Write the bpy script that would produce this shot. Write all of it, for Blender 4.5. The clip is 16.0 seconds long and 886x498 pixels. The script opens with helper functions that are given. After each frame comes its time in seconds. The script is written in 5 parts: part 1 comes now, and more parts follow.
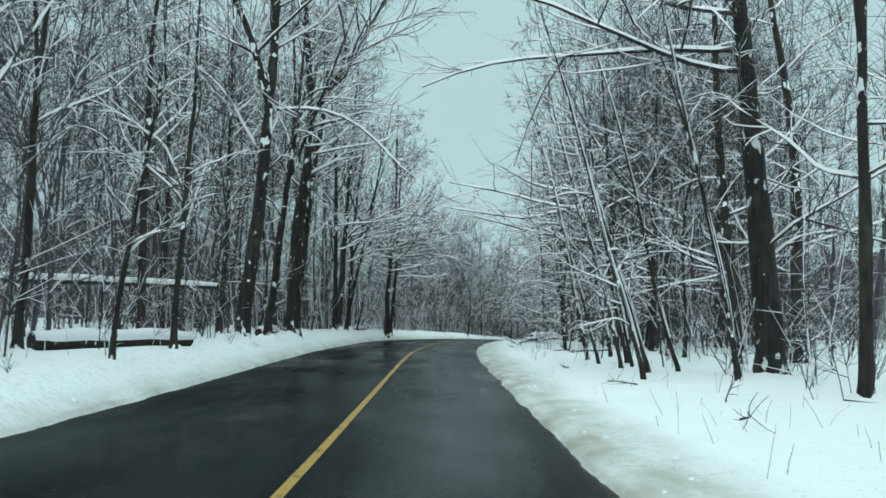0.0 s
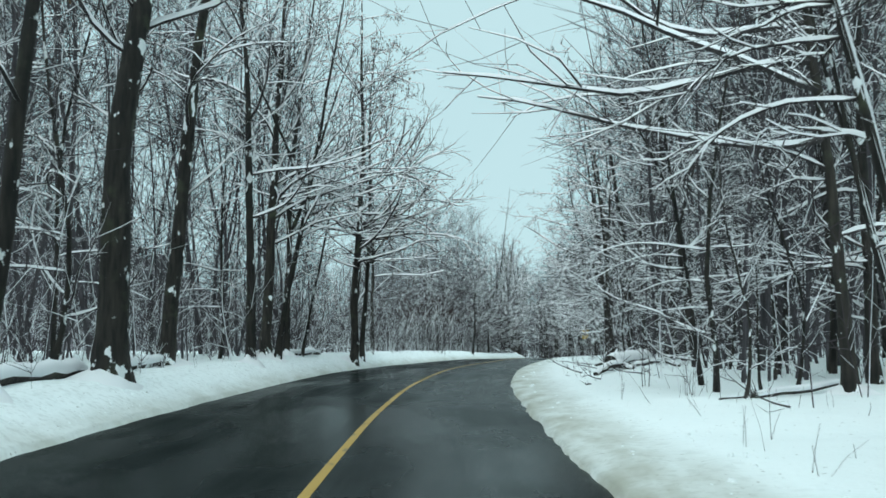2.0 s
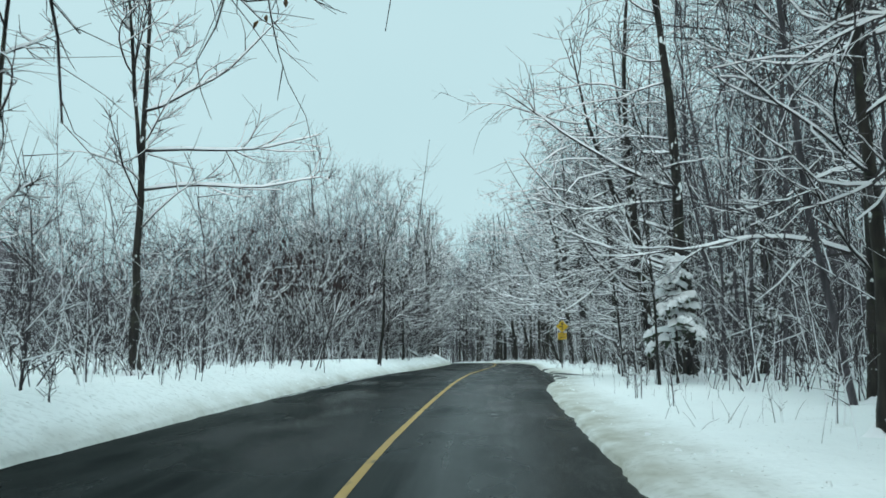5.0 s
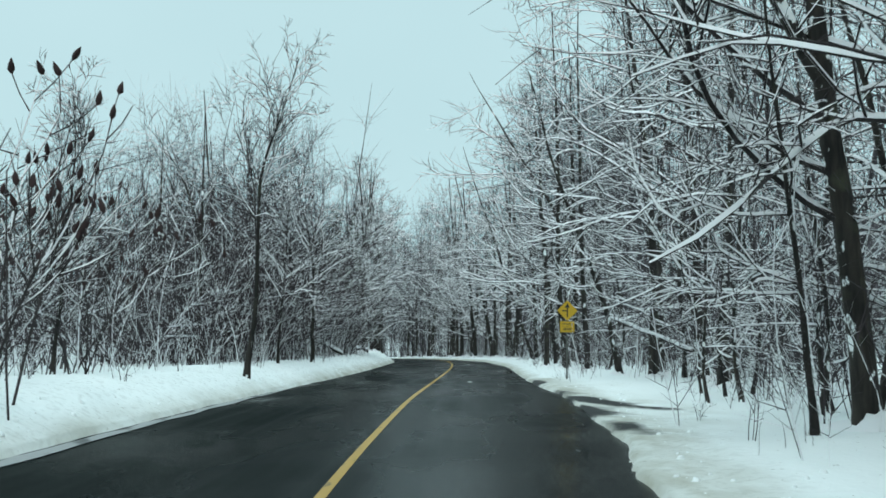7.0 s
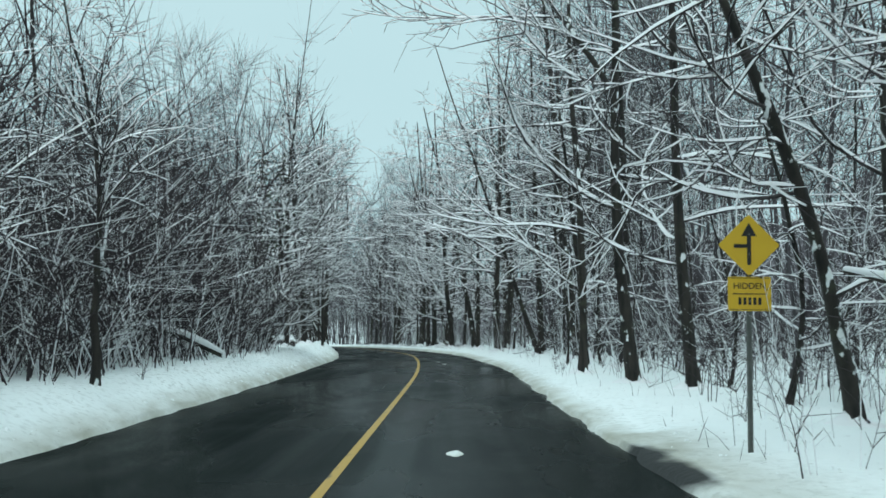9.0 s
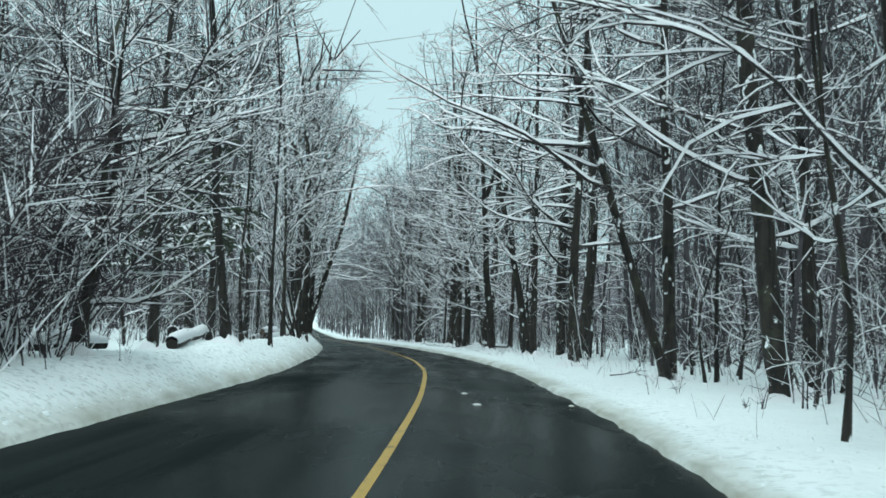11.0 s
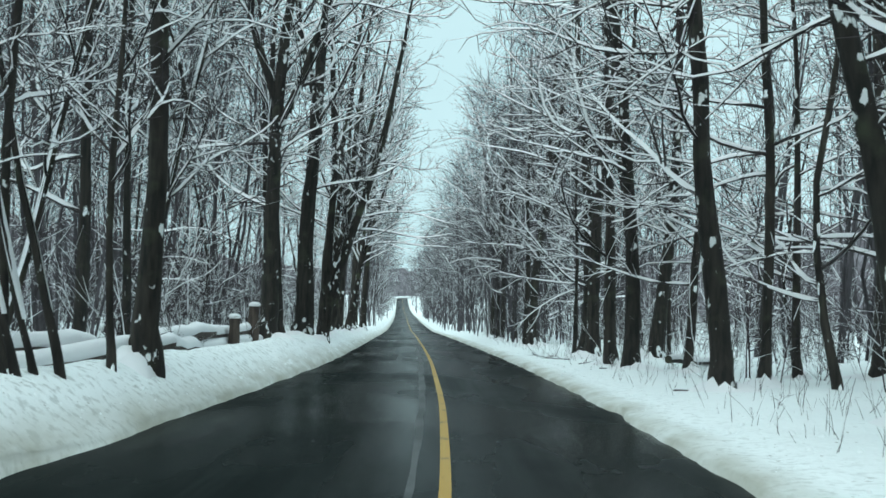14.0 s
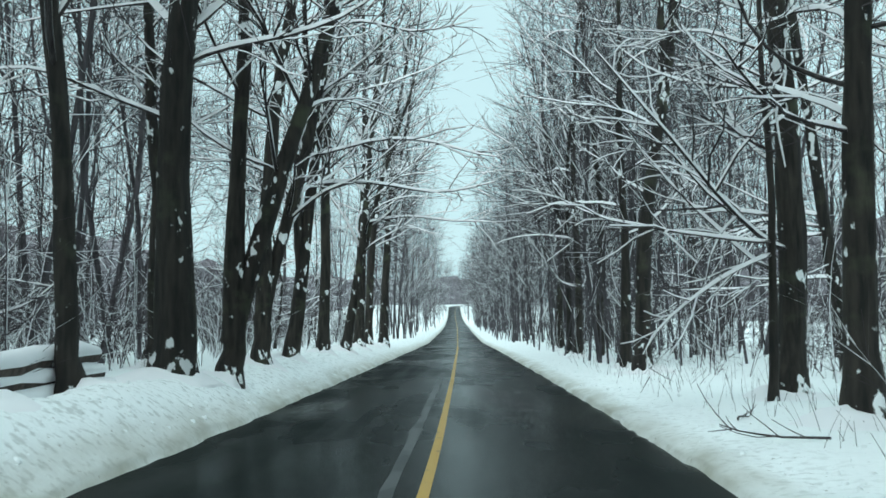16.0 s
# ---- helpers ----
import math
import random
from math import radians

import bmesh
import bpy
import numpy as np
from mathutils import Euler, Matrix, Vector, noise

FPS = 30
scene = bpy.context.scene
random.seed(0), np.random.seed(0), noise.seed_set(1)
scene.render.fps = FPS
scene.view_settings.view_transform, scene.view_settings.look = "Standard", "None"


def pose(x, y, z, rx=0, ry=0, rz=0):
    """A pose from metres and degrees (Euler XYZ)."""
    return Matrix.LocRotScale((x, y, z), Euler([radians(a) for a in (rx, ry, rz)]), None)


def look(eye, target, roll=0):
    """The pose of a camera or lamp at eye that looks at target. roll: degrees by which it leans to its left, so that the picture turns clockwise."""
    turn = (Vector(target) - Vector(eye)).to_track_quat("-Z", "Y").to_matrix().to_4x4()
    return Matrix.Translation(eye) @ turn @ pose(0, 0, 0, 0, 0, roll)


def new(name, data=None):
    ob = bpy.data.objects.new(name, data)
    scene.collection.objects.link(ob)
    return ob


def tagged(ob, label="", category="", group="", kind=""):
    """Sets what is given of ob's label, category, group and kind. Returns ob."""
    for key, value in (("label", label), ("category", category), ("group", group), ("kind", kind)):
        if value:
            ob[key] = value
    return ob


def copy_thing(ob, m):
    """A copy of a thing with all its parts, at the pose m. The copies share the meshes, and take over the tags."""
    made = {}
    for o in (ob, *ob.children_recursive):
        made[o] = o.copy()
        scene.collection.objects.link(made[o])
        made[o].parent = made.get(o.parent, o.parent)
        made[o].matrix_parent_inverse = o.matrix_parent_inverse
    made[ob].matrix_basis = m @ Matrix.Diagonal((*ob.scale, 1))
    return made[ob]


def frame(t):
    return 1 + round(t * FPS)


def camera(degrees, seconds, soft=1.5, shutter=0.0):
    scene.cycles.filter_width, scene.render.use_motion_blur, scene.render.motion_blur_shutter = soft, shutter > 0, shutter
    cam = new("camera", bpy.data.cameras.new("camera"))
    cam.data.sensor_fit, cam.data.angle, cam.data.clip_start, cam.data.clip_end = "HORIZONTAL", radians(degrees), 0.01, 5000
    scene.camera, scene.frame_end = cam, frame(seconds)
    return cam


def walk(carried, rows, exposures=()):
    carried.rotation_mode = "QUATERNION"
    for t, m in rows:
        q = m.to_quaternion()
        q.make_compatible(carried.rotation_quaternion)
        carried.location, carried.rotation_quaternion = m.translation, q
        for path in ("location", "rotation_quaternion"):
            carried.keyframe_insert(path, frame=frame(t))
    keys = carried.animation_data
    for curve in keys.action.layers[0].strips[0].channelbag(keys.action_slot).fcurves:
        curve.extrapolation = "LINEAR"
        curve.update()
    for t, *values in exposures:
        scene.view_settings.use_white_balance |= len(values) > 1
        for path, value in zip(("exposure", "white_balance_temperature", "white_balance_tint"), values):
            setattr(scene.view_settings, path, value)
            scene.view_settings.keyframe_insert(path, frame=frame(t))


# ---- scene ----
PATH = [
    (0, -0.000, -0.000, 1.500, 0.00, 5.15, 1.44),
    (0.5, 0.005, 5.645, 1.545, -0.40, 5.08, 1.05),
    (1, 0.010, 11.419, 1.618, -0.57, 5.45, 1.10),
    (1.5, -0.034, 17.433, 1.713, -0.10, 6.01, 0.29),
    (2, -0.113, 23.482, 1.834, -0.42, 6.07, -0.45),
    (2.5, -0.136, 29.421, 1.959, -1.19, 5.77, -0.67),
    (3, -0.140, 35.269, 2.093, -2.31, 5.73, -0.54),
    (3.5, -0.112, 40.952, 2.187, -3.42, 5.85, -0.34),
    (4, 0.032, 46.494, 2.262, -5.08, 5.54, -0.09),
    (4.2, 0.143, 48.687, 2.301, -5.29, 5.37, 0.13),
    (4.5, 0.394, 51.960, 2.374, -5.50, 5.69, 0.06),
    (5, 0.979, 57.348, 2.505, -6.19, 5.68, 0.01),
    (5.5, 1.684, 62.649, 2.592, -7.27, 5.02, -0.01),
    (6, 2.487, 67.877, 2.613, -8.20, 4.67, -0.04),
    (6.3, 2.975, 70.993, 2.618, -8.71, 4.85, -0.08),
    (6.5, 3.297, 73.066, 2.621, -9.04, 4.82, 0.04),
    (7, 4.092, 78.258, 2.626, -9.04, 5.14, 0.40),
    (7.5, 4.975, 83.453, 2.647, -9.48, 4.99, 0.68),
    (8, 5.920, 88.611, 2.672, -10.07, 5.15, -0.11),
    (8.5, 6.905, 93.962, 2.673, -10.76, 4.71, -0.19),
    (8.7, 7.311, 96.125, 2.667, -10.77, 4.57, -0.11),
    (9, 7.937, 99.379, 2.649, -10.71, 4.15, -0.04),
    (9.5, 9.018, 104.855, 2.589, -10.61, 3.67, 0.03),
    (10, 10.124, 110.419, 2.501, -10.38, 3.58, 0.19),
    (10.5, 11.216, 116.074, 2.418, -9.58, 3.73, 0.78),
    (10.8, 11.850, 119.506, 2.380, -8.83, 3.84, 1.63),
    (11, 12.263, 121.804, 2.360, -8.30, 3.79, 1.82),
    (11.5, 13.246, 127.609, 2.330, -6.79, 3.84, 1.68),
    (12, 14.183, 133.238, 2.282, -5.87, 3.72, 1.26),
    (12.5, 14.899, 138.607, 2.219, -5.01, 3.35, 1.03),
    (13, 15.592, 143.744, 2.160, -4.02, 3.03, 0.97),
    (13.5, 16.151, 148.713, 2.110, -2.68, 2.70, 0.80),
    (14, 16.576, 153.566, 2.036, -1.31, 2.86, 1.06),
    (14.5, 16.872, 158.350, 1.933, -0.59, 3.04, 0.48),
    (15, 17.067, 163.274, 1.803, 0.65, 3.10, 0.32),
    (15.5, 17.303, 168.220, 1.733, 1.40, 3.18, -0.40),
    (16, 17.479, 173.076, 1.649, 1.87, 3.36, -0.89),
]

def ahead(x, y, z, yaw, pitch, roll):
    """A camera pose from its place, its heading to the left of +y, its pitch up and its lean."""
    a, b = radians(yaw), radians(pitch)
    eye = Vector((x, y, z))
    return look(eye, eye + Vector((-math.sin(a) * math.cos(b), math.cos(a) * math.cos(b), math.sin(b))), roll)


cam = camera(50.0, 16.0, soft=1.6, shutter=0.08)
walk(cam, [(t, ahead(*row)) for t, *row in PATH], [(0.0, -0.26), (1.0, -0.11), (2.0, -0.02), (4.2, -0.05), (8.7, -0.06), (11.0, 0.06), (13.0, 0.12), (16.0, 0.15)])

# ---- light: a bright overcast sky, slightly cyan, and a very wide, weak sun ----
world = bpy.data.worlds.new("overcast")
scene.world = world
world.use_nodes = True
wn, wl = world.node_tree.nodes, world.node_tree.links
sky = wn.new("ShaderNodeTexSky")
sky.sky_type, sky.sun_disc = "NISHITA", False
sky.sun_elevation, sky.sun_rotation = radians(64), radians(202)
sky.air_density, sky.dust_density = 1.0, 3.0
cloud = wn.new("ShaderNodeMixRGB")
cloud.inputs[0].default_value = 0.94
cloud.inputs[2].default_value = (5.85, 8.35, 8.8, 1)
veil = wn.new("ShaderNodeTexNoise")
veil.inputs["Scale"].default_value, veil.inputs["Detail"].default_value = 2.2, 5.0
shade = wn.new("ShaderNodeValToRGB")
shade.color_ramp.elements[0].position, shade.color_ramp.elements[1].position = 0.35, 0.68
shade.color_ramp.elements[0].color, shade.color_ramp.elements[1].color = (0.57, 0.82, 0.865, 1), (0.605, 0.855, 0.90, 1)
dense = wn.new("ShaderNodeVectorMath")
dense.operation, dense.inputs[1].default_value = "MULTIPLY", (10, 10, 10)
wl.new(veil.outputs[0], shade.inputs[0])
wl.new(shade.outputs[0], dense.inputs[0])
dome, height = wn.new("ShaderNodeTexCoord"), wn.new("ShaderNodeSeparateXYZ")
wl.new(dome.outputs["Generated"], height.inputs[0])
zenith = wn.new("ShaderNodeMapRange")
zenith.inputs["From Min"].default_value, zenith.inputs["From Max"].default_value = 0.42, 1.0
zenith.inputs["To Min"].default_value, zenith.inputs["To Max"].default_value = 1.0, 1.6
wl.new(height.outputs[2], zenith.inputs["Value"])
overhead = wn.new("ShaderNodeVectorMath")
overhead.operation = "SCALE"
wl.new(dense.outputs[0], overhead.inputs[0])
wl.new(zenith.outputs[0], overhead.inputs["Scale"])
wl.new(overhead.outputs[0], cloud.inputs[2])
wl.new(sky.outputs[0], cloud.inputs[1])
wl.new(cloud.outputs[0], wn["Background"].inputs[0])
wn["Background"].inputs[1].default_value = 0.1
sun = new("sun", bpy.data.lights.new("sun", "SUN"))
sun.data.energy, sun.data.angle, sun.data.color = 1.35, radians(70), (0.95, 1.0, 0.99)
sun.matrix_world = look((0, 0, 60), (8, 20, 15))
scene.view_settings.exposure = 0.0


# ---- materials ----
def nodes_of(name, rough=0.8):
    m = bpy.data.materials.new(name)
    m.use_nodes = True
    b = m.node_tree.nodes["Principled BSDF"]
    b.inputs["Roughness"].default_value = rough
    return m, m.node_tree.nodes, m.node_tree.links, b


def texture(n, l, kind, scale, stretch=(1, 1, 1), coords="Object", detail=4.0, uv=None):
    c, mp, t = n.new("ShaderNodeTexCoord"), n.new("ShaderNodeMapping"), n.new(kind)
    mp.inputs["Scale"].default_value = stretch
    l.new(c.outputs[coords], mp.inputs[0])
    l.new(mp.outputs[0], t.inputs["Vector"])
    t.inputs["Scale"].default_value = scale
    if "Detail" in t.inputs:
        t.inputs["Detail"].default_value = detail
    return t


def ramp(n, l, source, *stops):
    r = n.new("ShaderNodeValToRGB")
    while len(r.color_ramp.elements) < len(stops):
        r.color_ramp.elements.new(0.5)
    for e, (p, c) in zip(r.color_ramp.elements, stops):
        e.position, e.color = p, (*c, 1) if isinstance(c, tuple) else (c, c, c, 1)
    l.new(source, r.inputs[0])
    return r.outputs[0]


def mixed(n, l, factor, a, b):
    m = n.new("ShaderNodeMixRGB")
    for k, v in enumerate((factor, a, b)):
        if isinstance(v, (int, float)):
            m.inputs[k].default_value = v if k == 0 else (v, v, v, 1)
        elif isinstance(v, tuple):
            m.inputs[k].default_value = (*v, 1)
        else:
            l.new(v, m.inputs[k])
    return m.outputs[0]


def bumped(n, l, b, height, strength, distance):
    k = n.new("ShaderNodeBump")
    k.inputs["Strength"].default_value, k.inputs["Distance"].default_value = strength, distance
    l.new(height, k.inputs["Height"])
    l.new(k.outputs[0], b.inputs["Normal"])


def snow_material():
    m, n, l, b = nodes_of("snow", 0.75)
    big = texture(n, l, "ShaderNodeTexNoise", 0.6)
    fine = texture(n, l, "ShaderNodeTexNoise", 10.0, detail=6)
    mid = texture(n, l, "ShaderNodeTexNoise", 2.3, detail=5)
    white = mixed(n, l, big.outputs[0], (0.84, 0.90, 0.905), (0.90, 0.945, 0.945))
    at = n.new("ShaderNodeAttribute")
    at.attribute_name = "grit"
    speck = texture(n, l, "ShaderNodeTexNoise", 2.2, (1, 0.4, 1), detail=6)
    mul = n.new("ShaderNodeMath")
    mul.operation = "MULTIPLY"
    lift = n.new("ShaderNodeMath")
    lift.operation, lift.inputs[1].default_value, lift.inputs[2].default_value = "MULTIPLY_ADD", 0.55, 0.45
    l.new(at.outputs["Fac"], mul.inputs[0])
    l.new(ramp(n, l, speck.outputs[0], (0.34, 0.0), (0.66, 1.0)), lift.inputs[0])
    l.new(lift.outputs[0], mul.inputs[1])
    ploughed = n.new("ShaderNodeAttribute")
    ploughed.attribute_name = "churn"
    # Grey spots on the ploughed bank: shade of its dents put into the colour.
    dent_shade = texture(n, l, "ShaderNodeTexNoise", 8.0, (1, 1, 0.6), detail=8)
    patchy = n.new("ShaderNodeMath")
    patchy.operation = "MULTIPLY"
    l.new(ploughed.outputs["Fac"], patchy.inputs[0])
    l.new(ramp(n, l, dent_shade.outputs[0], (0.52, 0.0), (0.64, 0.8)), patchy.inputs[1])
    white = mixed(n, l, patchy.outputs[0], white, (0.56, 0.60, 0.59))
    # Dark specks for debris and for the painted shade of small dents.
    bits = texture(n, l, "ShaderNodeTexNoise", 13.0, detail=4)
    white = mixed(n, l, ramp(n, l, bits.outputs[0], (0.68, 0.0), (0.73, 0.8)), white, (0.20, 0.19, 0.16))
    soak = n.new("ShaderNodeAttribute")
    soak.attribute_name = "wet"
    pools = n.new("ShaderNodeMath")
    pools.operation = "ADD"
    l.new(soak.outputs["Fac"], pools.inputs[0])
    l.new(texture(n, l, "ShaderNodeTexNoise", 1.7, (1, 0.45, 1), detail=7).outputs[0], pools.inputs[1])
    dirty = mixed(n, l, mul.outputs[0], white, (0.40, 0.40, 0.34))
    l.new(mixed(n, l, ramp(n, l, pools.outputs[0], (0.72, 0.0), (1.12, 1.0)), dirty, (0.035, 0.037, 0.037)), b.inputs["Base Color"])
    b.inputs["Specular IOR Level"].default_value = 0.25
    bumped(n, l, b, mixed(n, l, 0.35, mid.outputs[0], fine.outputs[0]), 0.6, 0.08)
    return m


def soft_snow_material():
    m, n, l, b = nodes_of("branch_snow", 0.8)
    big = texture(n, l, "ShaderNodeTexNoise", 2.0)
    l.new(mixed(n, l, big.outputs[0], (0.80, 0.82, 0.84), (0.89, 0.90, 0.91)), b.inputs["Base Color"])
    b.inputs["Specular IOR Level"].default_value = 0.2
    return m


def bark_material(name, dark, light, patches=0.0, lichen=0.0):
    m, n, l, b = nodes_of(name, 0.85)
    groove = texture(n, l, "ShaderNodeTexNoise", 9.0, (1, 1, 0.16), detail=8)
    blotch = texture(n, l, "ShaderNodeTexNoise", 0.8, (1, 1, 0.5), "Object")
    colour = mixed(n, l, ramp(n, l, groove.outputs[0], (0.35, 0.0), (0.68, 1.0)), dark, light)
    colour = mixed(n, l, ramp(n, l, blotch.outputs[0], (0.40, 0.0), (0.65, 0.5)), colour, tuple(0.6 * v for v in dark))
    if lichen:
        moss = texture(n, l, "ShaderNodeTexNoise", 1.7)
        colour = mixed(n, l, ramp(n, l, moss.outputs[0], (0.55, 0.0), (0.72, lichen)), colour, (0.075, 0.085, 0.05))
    if patches:
        stuck = texture(n, l, "ShaderNodeTexNoise", 4.5, (1, 1, 0.6), detail=8)
        sheltered = texture(n, l, "ShaderNodeTexNoise", 0.7, (1, 1, 0.5), detail=2)
        cling = n.new("ShaderNodeMath")
        cling.operation = "MULTIPLY_ADD"
        cling.inputs[1].default_value = 0.5
        l.new(sheltered.outputs[0], cling.inputs[0])
        l.new(stuck.outputs[0], cling.inputs[2])
        colour = mixed(n, l, ramp(n, l, cling.outputs[0], (0.96 - patches, 0.0), (0.99 - patches, 1.0)), colour, (0.84, 0.87, 0.875))
    info = n.new("ShaderNodeObjectInfo")
    tone = n.new("ShaderNodeHueSaturation")
    l.new(ramp(n, l, info.outputs["Random"], (0.0, 0.7), (1.0, 1.5)), tone.inputs["Value"])
    l.new(colour, tone.inputs["Color"])
    l.new(tone.outputs[0], b.inputs["Base Color"])
    bumped(n, l, b, groove.outputs[0], 0.9, 0.04)
    return m


def asphalt_material():
    m, n, l, b = nodes_of("wet_asphalt", 0.4)
    stone = texture(n, l, "ShaderNodeTexNoise", 60.0, detail=4, coords="UV")
    streak = texture(n, l, "ShaderNodeTexNoise", 1.0, (1.6, 0.05, 1), "UV", 5)
    patch = texture(n, l, "ShaderNodeTexNoise", 0.35, (1, 0.4, 1), "UV", 6)
    colour = mixed(n, l, stone.outputs[0], (0.003, 0.0045, 0.0045), (0.015, 0.021, 0.0205))
    colour = mixed(n, l, ramp(n, l, streak.outputs[0], (0.45, 0.0), (0.75, 0.35)), colour, (0.022, 0.029, 0.028))
    l.new(colour, b.inputs["Base Color"])
    wet = mixed(n, l, ramp(n, l, patch.outputs[0], (0.38, 0.0), (0.62, 1.0)), 0.13, 0.38)
    wet = mixed(n, l, ramp(n, l, streak.outputs[0], (0.40, 0.0), (0.62, 0.6)), wet, 0.24)
    l.new(wet, b.inputs["Roughness"])
    uv = n.new("ShaderNodeTexCoord")
    apart = n.new("ShaderNodeSeparateXYZ")
    l.new(uv.outputs["UV"], apart.inputs[0])
    across = n.new("ShaderNodeMath")
    across.operation, across.inputs[1].default_value = "MULTIPLY_ADD", 0.1
    l.new(apart.outputs[0], across.inputs[0])
    l.new(ramp(n, l, streak.outputs[0], (0.3, 0.44), (0.7, 0.56)), across.inputs[2])
    l.new(ramp(n, l, across.outputs[0], (0.14, 0.0015), (0.28, 0.002), (0.40, 0.008), (0.52, 0.017), (0.63, 0.042), (0.70, 0.021), (0.78, 0.013)), b.inputs["Specular IOR Level"])
    bumped(n, l, b, stone.outputs[0], 0.35, 0.004)
    return m


def worn_paint(name, colour, under, scale=6.0, gone=0.36):
    m, n, l, b = nodes_of(name, 0.5)
    wear = texture(n, l, "ShaderNodeTexNoise", scale, (1, 0.35, 1), "UV", 8)
    l.new(mixed(n, l, ramp(n, l, wear.outputs[0], (gone, 0.0), (gone + 0.1, 1.0)), under, colour), b.inputs["Base Color"])
    return m


def plain(name, a, c, rough=0.6, scale=5.0, metal=0.0):
    m, n, l, b = nodes_of(name, rough)
    t = texture(n, l, "ShaderNodeTexNoise", scale, detail=6)
    l.new(mixed(n, l, t.outputs[0], a, c), b.inputs["Base Color"])
    b.inputs["Metallic"].default_value = metal
    bumped(n, l, b, t.outputs[0], 0.2, 0.01)
    return m


SNOW = snow_material()
SOFT = soft_snow_material()
BARK = bark_material("bark", (0.008, 0.007, 0.006), (0.042, 0.035, 0.028), 0.085, 0.5)
LIMB = bark_material("limb_bark", (0.018, 0.015, 0.015), (0.068, 0.058, 0.058))
TWIG = plain("twig_bark", (0.020, 0.0155, 0.0175), (0.062, 0.048, 0.054), 0.85, 1.5)
# Paler than the near bark: distance haze put into the colour, plus dusted snow.
GREY = bark_material("hazy_dusted_bark", (0.040, 0.036, 0.040), (0.110, 0.099, 0.109))
ASPHALT = asphalt_material()
YELLOW = worn_paint("road_paint", (0.43, 0.26, 0.04), (0.09, 0.07, 0.03), 5.0, 0.32)
SLUSH = worn_paint("slush", (0.062, 0.066, 0.067), (0.016, 0.018, 0.018), 2.2, 0.42)
BERM = worn_paint("slush_berm", (0.34, 0.355, 0.36), (0.06, 0.063, 0.064), 2.4, 0.38)


def hillside_material():
    """Woods seen from afar on a slope: close upright stems, greyish twigs and dusted snow."""
    m, n, l, b = nodes_of("distant_woods", 0.9)
    stem = texture(n, l, "ShaderNodeTexNoise", 1.1, (1, 1, 0.12), detail=8)
    twig = texture(n, l, "ShaderNodeTexNoise", 2.2, detail=10)
    soft = texture(n, l, "ShaderNodeTexNoise", 0.12)
    colour = mixed(n, l, ramp(n, l, stem.outputs[0], (0.35, 0.0), (0.62, 1.0)), (0.075, 0.066, 0.076), (0.20, 0.180, 0.198))
    colour = mixed(n, l, ramp(n, l, twig.outputs[0], (0.50, 0.0), (0.70, 0.55)), colour, (0.36, 0.35, 0.38))
    colour = mixed(n, l, ramp(n, l, soft.outputs[0], (0.4, 0.0), (0.65, 0.4)), colour, (0.11, 0.10, 0.112))
    l.new(colour, b.inputs["Base Color"])
    bumped(n, l, b, stem.outputs[0], 1.0, 0.5)
    return m


HILLSIDE = hillside_material()
NEEDLE = plain("needles", (0.020, 0.032, 0.020), (0.055, 0.075, 0.04), 0.8, 9.0)
WOOD = bark_material("old_wood", (0.028, 0.021, 0.017), (0.105, 0.08, 0.066), 0.02)
SIGNY = plain("sign_yellow", (0.66, 0.40, 0.02), (0.72, 0.46, 0.03), 0.45, 3.0)
BLACK = plain("sign_black", (0.012, 0.012, 0.012), (0.02, 0.02, 0.02), 0.5)
STEEL = plain("post_steel", (0.10, 0.11, 0.10), (0.20, 0.21, 0.20), 0.6, 8.0, 0.6)
SEED = plain("seed_head", (0.022, 0.014, 0.014), (0.055, 0.026, 0.025), 0.9, 12.0)
LEAF = plain("dead_leaf", (0.07, 0.045, 0.025), (0.19, 0.12, 0.06), 0.8, 4.0)


# ---- mesh building ----
class Pile:
    """Collects vertices and quads, then becomes one mesh."""

    def __init__(self):
        self.v, self.q, self.m, self.count = [], [], [], 0

    def add(self, v, q, m=None):
        self.v.append(np.asarray(v, np.float32).reshape(-1, 3))
        q = np.asarray(q, np.int64).reshape(-1, 4)
        self.q.append(q + self.count)
        self.m.append(np.zeros(len(q), np.int32) if m is None else np.asarray(m, np.int32))
        self.count += len(self.v[-1])

    def merged(self):
        return np.concatenate(self.v), np.concatenate(self.q), np.concatenate(self.m)

    def mesh(self, name, materials, smooth=True):
        v, q, m = self.merged()
        return raw_mesh(name, v, q, m, materials, smooth)


def raw_mesh(name, v, q, m, materials, smooth=True):
    me = bpy.data.meshes.new(name)
    me.vertices.add(len(v))
    me.vertices.foreach_set("co", np.ascontiguousarray(v, np.float32).ravel())
    me.loops.add(4 * len(q))
    me.loops.foreach_set("vertex_index", np.ascontiguousarray(q, np.int32).ravel())
    me.polygons.add(len(q))
    me.polygons.foreach_set("loop_start", np.arange(0, 4 * len(q), 4, dtype=np.int32))
    me.polygons.foreach_set("loop_total", np.full(len(q), 4, np.int32))
    me.polygons.foreach_set("material_index", np.ascontiguousarray(m, np.int32))
    me.polygons.foreach_set("use_smooth", np.full(len(q), smooth))
    for k in materials:
        me.materials.append(k)
    me.update(calc_edges=True)
    return me


def part(name, data, parent, label=""):
    ob = new(name, data)
    ob.parent = parent
    return tagged(ob, label)


def bm_mesh(name, bm, material):
    me = bpy.data.meshes.new(name)
    bm.to_mesh(me)
    bm.free()
    me.materials.append(material)
    return me


def unit(v):
    return v / np.maximum(np.linalg.norm(v, axis=-1, keepdims=True), 1e-9)


